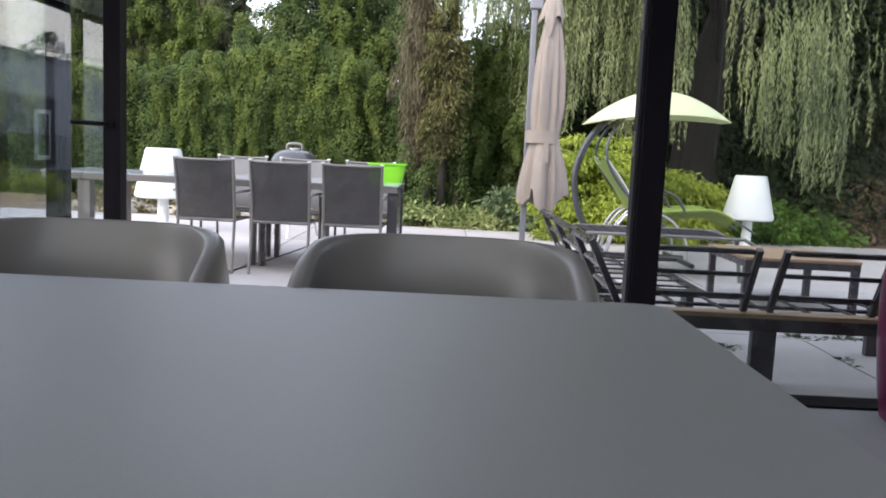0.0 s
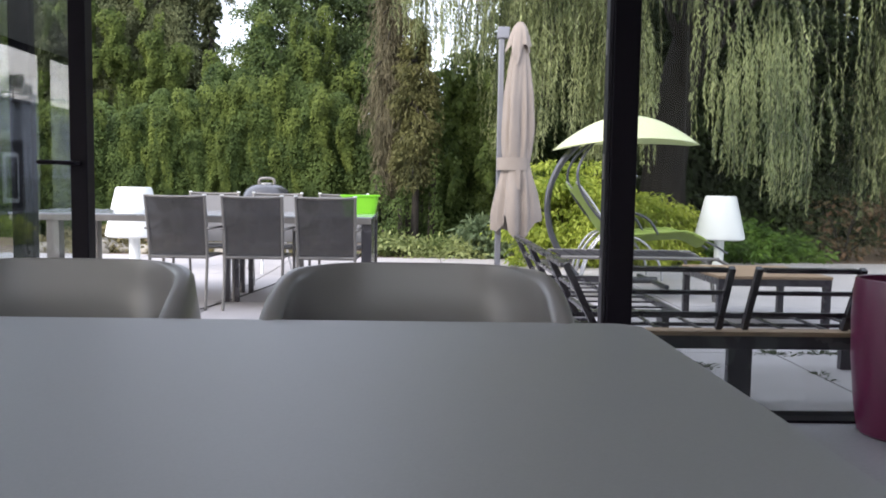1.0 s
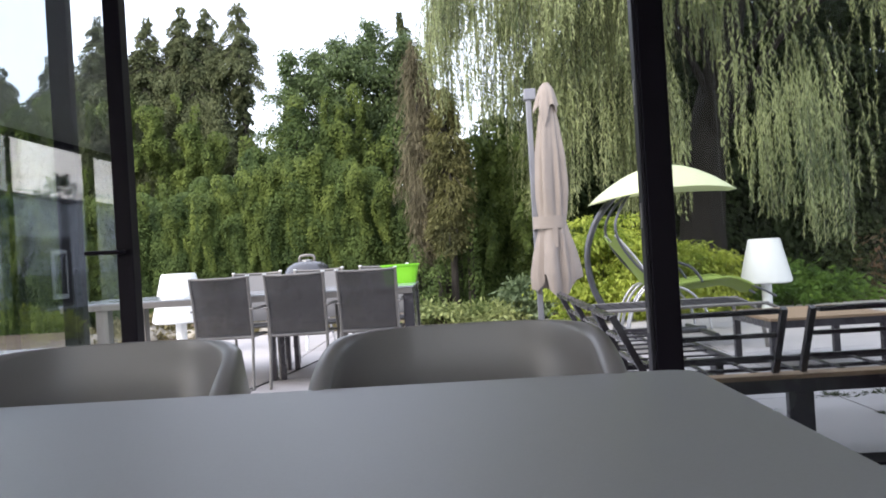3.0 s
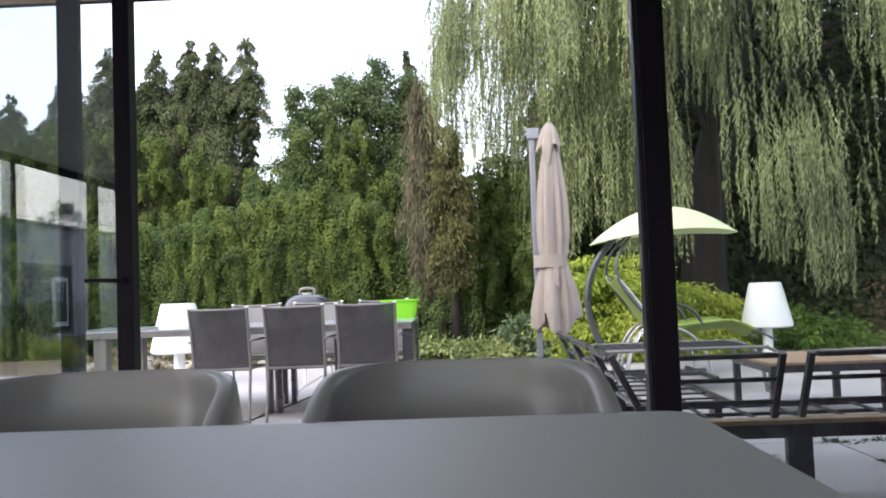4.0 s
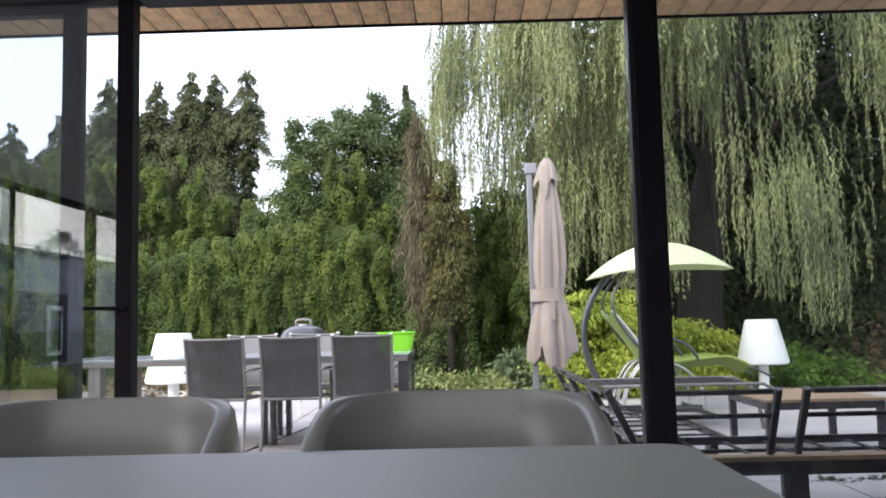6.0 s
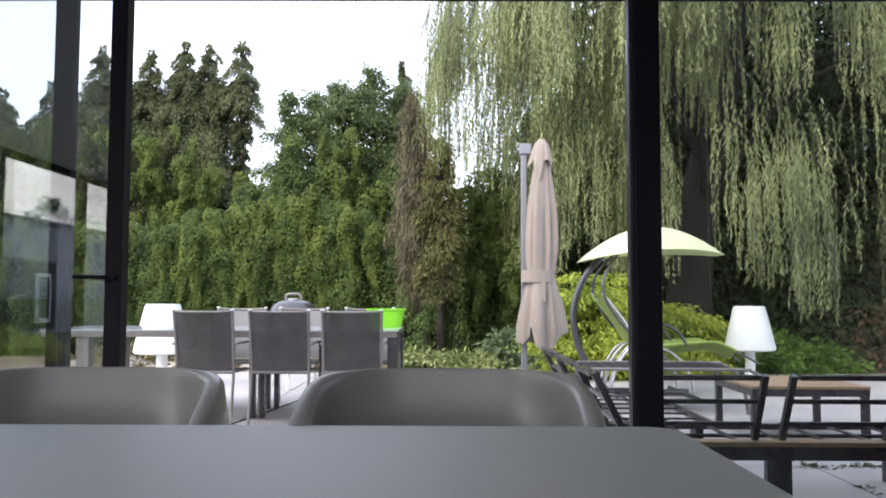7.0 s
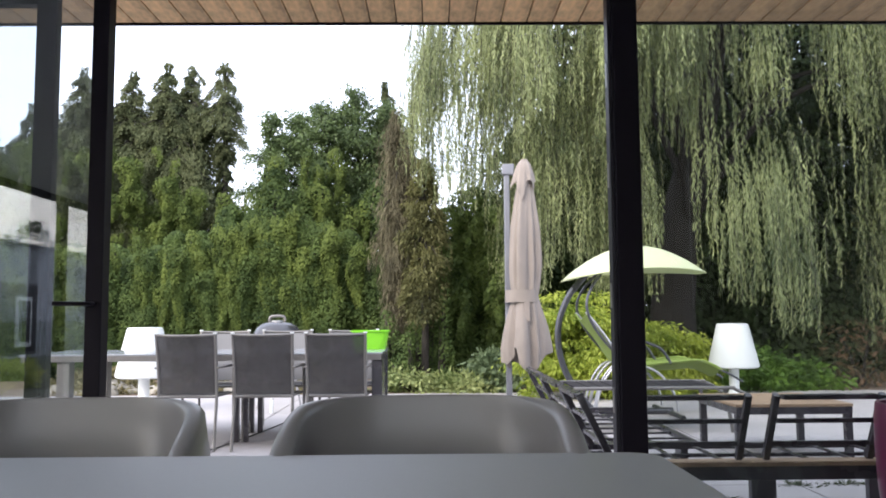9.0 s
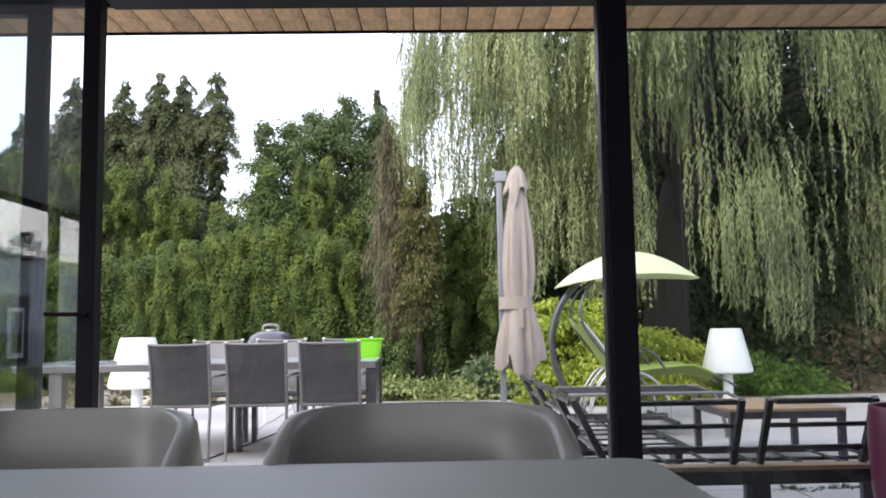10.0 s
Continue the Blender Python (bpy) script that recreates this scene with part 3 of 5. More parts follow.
def garden_lamp(x, y, h):
    l = thing("garden_lamp", "white plastic outdoor lamp with a conical shade", "outdoor lamp", x, y, 0, group="white garden lamps")
    part("shade", lathe([(0.0, h - 0.012), (0.15, h - 0.008), (0.185, h - 0.004), (0.198, h - 0.025), (0.315, h - 0.53), (0.312, h - 0.555), (0.29, h - 0.57), (0.06, h - 0.572)], 40), M_WHITE, l, "", True)
    part("stem", lathe([(0.062, h - 0.57), (0.062, 0.10), (0.075, 0.06), (0.10, 0.045)], 24), M_WHITE, l, "", True)
    part("base", lathe([(0.0, 0.0), (0.235, 0.0), (0.245, 0.015), (0.235, 0.034), (0.11, 0.048), (0.0, 0.05)], 36), M_WHITE, l, "", True)
    return l


garden_lamp(3.86, 10.55, 0.945)
garden_lamp(-3.30, 9.45, 0.955)


def parasol():
    p = thing("parasol", "closed taupe cantilever parasol strapped to its pole", "parasol", 0.74, 8.0)
    part("base", box(-0.42, 0.42, -0.42, 0.42, 0.0, 0.07, 0.01), M_FASCIA, p, "concrete slab base")
    part("pole", box(-0.028, 0.028, 0.02, 0.085, 0.07, 2.55, 0.008), M_POLE, p, "grey aluminium mast")
    part("pole_head", box(-0.045, 0.075, 0.0, 0.10, 2.45, 2.56, 0.01), M_POLE, p, "grey pivot head")
    part("inner_pole", tube([(0.09, -0.02, 0.85), (0.10, -0.02, 1.2), (0.155, -0.02, 2.54)], 0.02), M_POLE, p, "", True)
    # gathered cloth: a fluted hanging bundle, tied at the strap, with an uneven hem
    rng = random.Random(4)
    rows = []
    n = 96
    ph = [rng.uniform(0, 6.28) for _ in range(4)]
    turns = [0.0, 0.6, 1.6, 2.6, 3.14, 3.3, 3.55, 3.85, 4.07, 4.23, 4.38, 4.65, 5.05, 5.5, 5.9, 6.2832]
    hems = [0.70, 0.62, 0.58, 0.62, 0.59, 0.55, 0.585, 0.66, 0.74, 0.765, 0.60, 0.53, 0.52, 0.58, 0.68, 0.70]
    for k in range(45):
        t = k / 44
        row = []
        for i in range(n + 1):
            a = 2 * math.pi * i / n
            z0 = float(np.interp(a, turns, hems))
            z = z0 + (2.545 - z0) * t
            h = (z - 0.53) / 2.03
            cx = 0.135 + 0.02 * (1 - h) ** 2 + 0.035 * h
            r = np.interp(z, [0.53, 0.75, 1.0, 1.18, 1.24, 1.30, 1.5, 1.9, 2.2, 2.4, 2.50, 2.545], [0.195, 0.205, 0.172, 0.140, 0.128, 0.130, 0.138, 0.126, 0.096, 0.066, 0.045, 0.02])
            deep = np.interp(z, [0.62, 0.95, 1.24, 1.36, 1.6, 2.2, 2.56], [0.36, 0.34, 0.06, 0.26, 0.42, 0.16, 0.05])
            f = math.sin(7 * a + ph[0] + 1.6 * h) * 0.40 + math.sin(11 * a + ph[1] - 2.5 * h) * 0.20 + math.sin(4 * a + ph[2] + 0.8 * h) * 0.40 + math.sin(3 * a + ph[3]) * 0.2
            rr = r * (1 + deep * f)
            row.append((cx + rr * math.cos(a), -0.03 + rr * 0.8 * math.sin(a), z))
        rows.append(row)
    cloth = part("canopy", sheet(rows, 0.004), M_CLOTH, p, "furled taupe canopy", True)
    # vent flap that hangs over the top in points
    rows = []
    for k in range(10):
        t = k / 9
        row = []
        for i in range(73):
            a = 2 * math.pi * i / 72
            drop = 0.21 + 0.21 * max(0, 1 - abs(a - 4.5) / 0.55) + 0.08 * max(0, 1 - abs(a - 3.35) / 0.5) + 0.08 * max(0, 1 - abs(a - 5.75) / 0.5)
            z = 2.585 - drop * t
            r = 0.036 + float(np.interp(2.585 - z, [0.0, 0.04, 0.12, 0.25, 0.45], [0.0, 0.032, 0.057, 0.083, 0.102]))
            rr = r * (1 + 0.10 * t * math.sin(6 * a + 0.8) + 0.06 * t * math.sin(11 * a))
            row.append((0.168 - 0.012 * t + rr * math.cos(a), -0.03 + rr * 0.85 * math.sin(a), z))
        rows.append(row)
    part("vent_flap", sheet(rows, 0.004), M_CLOTH, cloth, "pointed vent flap", True)
    part("finial", lathe([(0.0, 2.60), (0.03, 2.595), (0.04, 2.575), (0.03, 2.56), (0, 2.556)], 16), M_CLOTH, p, "", True).location = (0.17, -0.03, 0)
    rows = [[(0.128 + 0.158 * math.cos(a) * (1 + 0.04 * math.sin(5 * a)), -0.03 + 0.132 * math.sin(a), z) for a in (2 * math.pi * i / 40 for i in range(41))]
            for z in (1.185, 1.20, 1.29, 1.305)]
    strap = part("strap", sheet(rows, 0.006), M_CLOTH, p, "tie strap", True)
    part("strap_end", box(0.135, 0.185, -0.178, -0.168, 1.00, 1.19, 0.003), M_CLOTH, strap, "loose strap end")
    return p


parasol()


def back_frame(length, parent_label, m):
    """Lounge back rest that leans to -y: two posts and three rails, foot at y = 0, along x from 0."""
    f = thing("lounge_back_frame", parent_label, "sofa frame", group="lounge back frames")
    lean, h = -0.16, 0.325
    for x in (0.0, length):
        part("post", bar((x, 0, 0), (x, lean, h), 0.034, 0.03, 0.004, up=(1, 0, 0)), M_STEEL, f)
    part("rail", bar((0.027, lean + 0.006, h - 0.012), (length - 0.027, lean + 0.006, h - 0.012), 0.05, 0.024, 0.004), M_STEEL, f, "flat top rail")
    for k in (0.60, 0.25):
        part("rail", bar((0.016, lean * k, h * k), (length - 0.016, lean * k, h * k), 0.02, 0.022, 0.003), M_STEEL, f)
    f.matrix_basis = m
    return f


def lounge_base(name, label, lx, ly, m):
    """Seat platform of steel tube with slats and a timber edge at y = 0."""
    b = thing(name, label, "sofa frame")
    h = 0.345
    part("timber_edge", box(0, lx, -0.03, 0.075, h - 0.022, h, 0.003), M_TEAK, b, "weathered teak edge board")
    part("beam", box(0, lx, -0.02, 0.03, h - 0.088, h - 0.0225, 0.003), M_STEEL, b)
    part("beam", box(0, lx, ly - 0.04, ly, h - 0.060, h - 0.0285, 0.003), M_STEEL, b)
    for x in (0.0, lx - 0.05):
        part("side_rail", box(x, x + 0.05, 0.031, ly - 0.041, h - 0.060, h - 0.0285, 0.003), M_STEEL, b)
    n = max(3, int(lx / 0.22))
    for i in range(1, n):
        x = lx * i / n
        part("slat", box(x - 0.011, x + 0.011, 0.031, ly - 0.041, h - 0.048, h - 0.037, 0.002), M_STEEL, b)
    for k in (0.33, 0.66):
        part("cross_tube", box(0.051, lx - 0.051, ly * k - 0.015, ly * k + 0.015, h - 0.066, h - 0.0485, 0.002), M_STEEL, b)
    for x, y in ((0.04, -0.015), (0.72, -0.015), (lx - 0.16, -0.015), (0.04, ly - 0.10), (lx - 0.16, ly - 0.10)):
        part("leg", box(x, x + 0.12, y, y + 0.045, 0, h - (0.0885 if y < 0.1 else 0.0605), 0.004), M_STEEL, b)
    b.matrix_basis = m
    return b


lounge_base("lounge_sofa_base", "dark steel lounge seat without cushions, teak edge", 1.81, 0.78, pose(0.80, 3.985, 0))
back_frame(0.52, "dark steel lounge back rest frame without cushion", pose(0.962, 4.03, 0.346))
back_frame(0.504, "dark steel lounge back rest frame without cushion", pose(1.615, 4.03, 0.346))
lounge_base("lounge_sofa_base", "long dark steel lounge seat without cushions, teak edge", 1.85, 0.70, pose(1.56, 6.64, 0, 0, 0, -90) @ pose(0, -0.72, 0))
for y0, ln in ((4.52, 0.54), (5.36, 0.78), (6.10, 0.66)):
    back_frame(ln, "dark steel lounge back rest frame without cushion", pose(0.86, y0, 0.346, 0, 0, -90))

ct = thing("coffee_table", "low teak-topped coffee table with dark steel frame", "coffee table", 2.62, 6.4)
for i in range(7):
    y0 = -0.43 + 0.86 * i / 7
    part("board", box(-0.43, 0.43, y0 + 0.003, y0 + 0.86 / 7 - 0.003, 0.378, 0.40, 0.003), M_TEAK, ct)
for s in (-1, 1):
    part("rail", box(-0.425, 0.425, s * 0.40 - 0.025, s * 0.40 + 0.025, 0.325, 0.3775, 0.003), M_STEEL, ct)
    part("rail", box(s * 0.40 - 0.025, s * 0.40 + 0.025, -0.374, 0.374, 0.325, 0.3775, 0.003), M_STEEL, ct)
    for q in (-1, 1):
        part("leg", box(s * 0.40 - 0.025, s * 0.40 + 0.025, q * 0.395 - 0.025, q * 0.395 + 0.025, 0, 0.3245, 0.003), M_STEEL, ct)

sb = thing("slatted_bench", "low grey slatted lounger frame on the terrace", "lounger", 2.0, 7.75)
for s in (-1, 1):
    part("rail", tube(spline([(-0.75, s * 0.40, 0.40), (0.55, s * 0.40, 0.40), (0.70, s * 0.40, 0.385), (0.86, s * 0.40, 0.29)], 5), 0.016), M_CHFRAME, sb, "pale metal side tube", True)
    for x in (-0.65, 0.62):
        part("leg", bar((x, s * 0.36, 0.39), (x + 0.06 * (1 if x > 0 else -1), s * 0.36, 0.0), 0.03, 0.03), M_CHFRAME, sb)
for i in range(11):
    x0 = -0.72 + 1.30 * i / 11
    part("slat", box(x0, x0 + 0.10, -0.379, 0.379, 0.392, 0.41, 0.003), M_DARKMESH, sb)


def swing_lounger():
    s = thing("swing_lounger", "lime green hanging lounger with a curved canopy on steel arcs", "swing chair", 1.3, 8.8)
    # canopy: an arched leaf of cloth
    rows = []
    for k in range(13):
        v = -1 + 2 * k / 12
        row = []
        for i in range(25):
            u = i / 24
            half = 0.52 * (math.sin(math.pi * (0.04 + 0.92 * u)) ** 0.65)
            x = 0.10 + 1.52 * u
            z = 1.43 + 0.075 * u + 0.335 * math.sin(math.pi * u) ** 0.85 - 0.27 * v * v * math.sin(math.pi * u) ** 0.85
            row.append((x, v * half, z))
        rows.append(row)
    part("canopy", sheet(rows, 0.012), M_CANOPY, s, "pale lime cloth canopy", True)
    part("arc", tube(spline([(0.36, 0, 1.50), (0.15, 0, 1.24), (0.04, 0, 0.90), (0.09, 0, 0.52), (0.28, 0, 0.18), (0.44, 0, 0.045), (0.8, 0, 0.035), (1.25, 0, 0.035)], 6), 0.036, 12), M_SWING, s, "thick bowed grey steel tube", True)
    part("spreader", tube([(1.2, -0.55, 0.025), (1.2, 0.55, 0.025)], 0.025), M_SWING, s, "", True)
    part("spreader", tube([(0.42, -0.42, 0.035), (0.42, 0.42, 0.035)], 0.022), M_SWING, s, "", True)
    part("mast", tube(spline([(0.30, 0, 1.45), (0.50, 0, 1.62), (0.85, 0, 1.72)], 5), 0.024), M_SWING, s, "", True)
    for q in (-0.30, 0.30):
        part("hanger", tube(spline([(0.55, q * 0.3, 1.56), (0.36, q * 0.8, 1.34), (0.30, q, 1.12), (0.42, q, 0.86), (0.68, q, 0.56)], 6), 0.015), M_SWING, s, "thin bowed hanger", True)
        part("side_tube", tube(spline([(0.29, q, 1.09), (0.47, q, 0.86), (0.66, q, 0.59), (0.80, q, 0.525)], 6), 0.014), M_SILVER, s, "silver side tube of the back rest", True)
        part("hem", tube(spline([(0.80, q, 0.525), (1.02, q, 0.555), (1.25, q, 0.575), (1.45, q, 0.585), (1.60, q, 0.535), (1.68, q, 0.485)], 6), 0.013), M_LOUNGE, s, "lime piped edge of the seat", True)
        part("foot_stay", tube(spline([(1.66, q, 0.49), (1.80, q, 0.42), (1.90, q, 0.36)], 4), 0.012), M_SWING, s, "", True)
        part("loop", tube(spline([(0.36, q, 0.05), (0.44, q, 0.33), (0.58, q, 0.52), (0.78, q, 0.545), (1.02, q, 0.46), (1.18, q, 0.25), (1.22, q, 0.06)], 6), 0.013), M_SILVER, s, "silver bowed stay", True)
        part("strut", tube(spline([(0.88, q, 0.78), (1.06, q, 0.70), (1.16, q, 0.55)], 5), 0.016), M_SWING, s, "", True)
    for q, d in ((-0.16, 0.03), (0.0, 0.0), (0.16, 0.05)):
        part("loop", tube(spline([(0.34 + d, q, 0.06), (0.42 + d, q, 0.34), (0.56 + d, q, 0.53), (0.70 + d, q, 0.58)], 6), 0.011), M_SILVER, s, "silver bowed stay", True)
    line = spline([(0.29, 0, 1.08), (0.47, 0, 0.85), (0.66, 0, 0.58), (0.82, 0, 0.51), (1.02, 0, 0.55), (1.25, 0, 0.57), (1.45, 0, 0.58), (1.60, 0, 0.53), (1.67, 0, 0.49)], 6)
    rows = [[(p.x, -0.295 + 0.59 * i / 10, p.z - (0.07 if p.x < 0.8 else 0.085) * math.sin(math.pi * i / 10)) for i in range(11)] for p in line]
    part("seat_cloth", sheet(rows, 0.014), M_LOUNGE, s, "padded lime sling seat", True)
    return s


swing_lounger()


# ---- plants ----
def clumps(rng, centres, radii, per, droop, inner=0.55):
    """Places and directions of leaves on the shells of many clumps."""
    c = np.repeat(centres, per, axis=0)
    r = np.repeat(radii, per, axis=0)
    d = unit(rng.normal(size=(len(c), 3)))
    at = c + d * r * np.clip(rng.normal(0.80, 0.30, (len(c), 1)), 0.1, 1.7)
    along = d * 0.8 + np.array((0, 0, -droop)) + rng.normal(size=d.shape) * 0.35
    return at, along


def limbs(rng, height, r0, spread, count, lean=0.0):
    bm = tube([(lean * t * t, 0.1 * math.sin(3 * t), height * t) for t in (0, 0.25, 0.5, 0.75, 1.0)], [r0, r0 * 0.8, r0 * 0.6, r0 * 0.38, r0 * 0.12], 10)
    for i in range(count):
        z = height * (0.25 + 0.65 * i / count)
        a = rng.uniform(0, 6.28)
        ln = spread * (1.1 - z / height) * rng.uniform(0.7, 1.2)
        d = np.array((math.cos(a), math.sin(a), 0.35))
        tube([(0, 0, z), tuple(np.array((0, 0, z)) + d * ln * 0.5), tuple(np.array((0, 0, z)) + d * ln + np.array((0, 0, -0.1)))], [r0 * 0.3, r0 * 0.2, r0 * 0.06], 6, bm)
    return bm


def tree(name, label, x, y, height, profile, material, seed, count, per, csize, lsize, droop, trunk=0.12, low=0.05, category="tree", flat=0.8, squash=1.0):
    """profile: crown radius against the share of height (pairs); count clumps of per leaves."""
    rng = np.random.default_rng(seed)
    t = thing(name, label, category, x, y, -0.05)
    zs, rs = zip(*profile)
    s = rng.uniform(low, 1.0, count) ** 0.9
    r = np.interp(s, zs, rs) * rng.uniform(0.55, 1.08, count)
    a = rng.uniform(0, 2 * np.pi, count)
    cen = np.stack([r * np.cos(a), r * np.sin(a) * squash, s * height], 1)
    rad = np.stack([csize * rng.uniform(0.6, 1.3, count)] * 3, 1) * np.array((1, 1, flat)) * (0.45 + 0.55 * np.clip(np.interp(s, zs, rs) / max(rs), 0, 1))[:, None]
    at, along = clumps(rng, cen, rad, per, droop)
    at[:, 2] = np.maximum(at[:, 2], 0.05)
    part("trunk", limbs(rng, height * 0.93, trunk, max(rs), 12), M_BARK, t)
    leaves("crown", t, material, at, along, lsize, lsize * 0.5, rng)
    return t


def curtain(name, label, x0, x1, y, tops, seed, cols, per, lsize, material, r=0.34, droop=0.9, bottom=-0.05, category="ivy", peak=1.6):
    """Ivy that hangs in rounded columns: tops gives heights against x (pairs)."""
    rng = np.random.default_rng(seed)
    t = thing(name, label, category, (x0 + x1) / 2, y, -0.05, kind="")
    xs, zs = zip(*tops)
    at, along, out = [], [], []
    bm = bmesh.new()
    for i in range(cols):
        cx = x0 + (x1 - x0) * (i + rng.uniform(0.1, 0.9)) / cols
        top = np.interp(cx, xs, zs) * rng.uniform(0.68, 1.12)
        cy = rng.uniform(-0.45, 0.4)
        rr = r * rng.uniform(0.6, 1.35)
        low = bottom if rng.random() < 0.75 else top * rng.uniform(0.2, 0.5)
        k = int(per * (top - low))
        z = low + (top - low) * rng.uniform(0, 1, k)
        a = rng.uniform(-1.9, 1.9, k)
        cap = np.sqrt(np.clip(1 - np.clip((z - (top - rr * peak)) / (rr * peak), 0, 1) ** 2, 0.01, 1))
        wob = 1 + 0.22 * np.sin(z * rng.uniform(2.5, 5) + rng.uniform(0, 6)) + 0.12 * np.sin(z * 9 + a * 3)
        q = rr * cap * wob * rng.uniform(0.72, 1.05, k)
        off = 0.12 * np.sin(z * rng.uniform(0.6, 1.4) + rng.uniform(0, 6))
        lx = cx - (x0 + x1) / 2
        at.append(np.stack([lx + off + q * np.sin(a), cy - q * np.cos(a), z], 1))
        along.append(np.stack([np.sin(a) * 0.7, -np.cos(a) * 0.7, np.full(k, -droop)], 1) + rng.normal(size=(k, 3)) * 0.33)
        out.append(np.stack([np.sin(a), -np.cos(a), np.full(k, 0.35) + 1.2 * (1 - cap)], 1))
        tube([(lx, cy + 0.05, 0), (lx + 0.03, cy + 0.15, top * 0.5), (lx, cy + 0.2, top * 0.86)], [0.06, 0.05, 0.02], 6, bm)
    tagged(part("branchwork", bm, M_BARK, t, "woody stems"), kind="stuff")
    leaves("foliage", t, material, np.concatenate(at), np.concatenate(along), lsize, lsize * 0.72, rng, face=np.concatenate(out), tilt=0.55)
    return t


def drapes(label, x0, x1, y, tops, seed, count, per, lsize, material, rad=(0.20, 0.46), length=(0.6, 1.7), depth=0.5, share=(0.45, 1.0)):
    """Ivy cascades: rounded heads that overhang and taper into hanging tongues; tops gives heights against x."""
    rng = np.random.default_rng(seed)
    t = thing("ivy_cascade", label, "ivy", (x0 + x1) / 2, y, -0.05)
    xs, zs = zip(*tops)
    at, along, out = [], [], []
    bm = bmesh.new()
    for i in range(count):
        cx = rng.uniform(x0, x1)
        top = np.interp(cx, xs, zs) * rng.uniform(*share)
        r, ln = rng.uniform(*rad), rng.uniform(*length)
        ln = min(ln, top - 0.15)
        cy = -rng.uniform(0, depth)
        k = int(per * ln * r * 3.2)
        v = rng.uniform(0, 1, k) ** 0.85
        a = rng.uniform(-1.8, 1.8, k)
        head = min(0.45, r / ln)
        w = np.where(v < head, np.sqrt(np.clip(1 - (1 - v / head) ** 2, 0.02, 1)), 1 - 0.78 * ((v - head) / (1 - head)) ** 0.8)
        ragged = 1 + 0.20 * np.sin(a * 4 + rng.uniform(0, 6) + v * 7) + 0.13 * np.sin(v * ln * 13 + a * 2 + rng.uniform(0, 6))
        q = r * w * ragged * rng.uniform(0.78, 1.06, k)
        lx = cx - (x0 + x1) / 2 + 0.06 * np.sin(v * 5 + rng.uniform(0, 6))
        at.append(np.stack([lx + q * np.sin(a), cy - q * np.cos(a) * 0.85, top - v * ln + rng.normal(0, 0.03, k)], 1))
        along.append(np.stack([np.sin(a) * 0.6, -np.cos(a) * 0.6, np.full(k, -1.1)], 1) + rng.normal(size=(k, 3)) * 0.33)
        out.append(np.stack([np.sin(a), -np.cos(a), 0.30 + 1.6 * np.clip(1 - v / head, 0, 1)], 1))
        c0 = cx - (x0 + x1) / 2
        tube([(c0, cy + 0.25, max(0, top - ln)), (c0, cy + 0.1, top - 0.3 * ln), (c0, cy, top - 0.1)], [0.006, 0.014, 0.008], 5, bm)
    tagged(part("branchwork", bm, M_BARK, t, "woody stems"), kind="stuff")
    leaves("foliage", t, material, np.concatenate(at), np.concatenate(along), lsize, lsize * 0.7, rng, face=np.concatenate(out), tilt=0.5)
    return t


def spruce(label, x, y, height, seed, widths, low=0.30, full=1.0):
    """Spruce with a fine spire: tiers of short drooping branches hung with sprays; widths gives radius against metres below the tip."""
    rng = np.random.default_rng(seed)
    t = thing("conifer_tree", label, "conifer", x, y, -0.05)
    ds, rs = zip(*widths)
    at, along, out = [], [], []
    bm = tube([(0, 0, 0), (0.04, 0, height * 0.5), (0, 0.02, height - 0.05)], [0.15, 0.09, 0.008], 9)
    z = height - 0.10
    while z > height * low:
        r = np.interp(height - z, ds, rs)
        many = int(4 + 5 * min(1, r))
        turn = rng.uniform(0, 6.28)
        for j in range(many):
            a = turn + 2 * math.pi * j / many + rng.normal(0, 0.22)
            li = max(0.06, r * rng.choice((0.45, 0.7, 0.9, 1.05, 1.3)) * rng.uniform(0.85, 1.15))
            z0 = z + rng.normal(0, 0.15)
            k = int((40 + 260 * li) * full)
            f = rng.uniform(0.0, 1.0, k) ** 0.62
            d = np.array((math.cos(a), math.sin(a)))
            off = rng.normal(0, 1, k) * (0.02 + 0.15 * li * (1 - 0.55 * f))
            hang = rng.uniform(0, 1, k) ** 1.5 * (0.05 + 0.30 * li)
            pz = z0 + li * (0.22 * f - 0.95 * f * f + 0.16 * f ** 4) - hang
            at.append(np.stack([d[0] * li * f - d[1] * off, d[1] * li * f + d[0] * off, pz], 1))
            along.append(np.stack([np.full(k, d[0] * 0.75), np.full(k, d[1] * 0.75), np.full(k, -0.75)], 1) + rng.normal(size=(k, 3)) * 0.36)
            out.append(np.stack([np.full(k, d[0] * 0.7), np.full(k, d[1] * 0.7), np.full(k, 0.8)], 1))
            if li > 0.3:
                tube([(0, 0, z0), (d[0] * li * 0.5, d[1] * li * 0.5, z0 - 0.04 * li), (d[0] * li * 0.92, d[1] * li * 0.92, z0 - 0.30 * li)], [0.02, 0.012, 0.004], 4, bm)
        z -= rng.uniform(0.07, 0.16)
    k = 160
    f = rng.uniform(0, 1, k)
    a = rng.uniform(0, 6.28, k)
    at.append(np.stack([np.cos(a) * 0.03, np.sin(a) * 0.03, height - 0.45 * f + 0.08], 1))
    along.append(np.stack([np.cos(a), np.sin(a), np.full(k, 0.9)], 1))
    out.append(np.stack([np.cos(a), np.sin(a), np.full(k, 0.5)], 1))
    part("trunk", bm, M_BARK, t)
    leaves("crown", t, L_CONIFER, np.concatenate(at), np.concatenate(along), 0.10, 0.030, rng, face=np.concatenate(out), tilt=0.9)
    return t


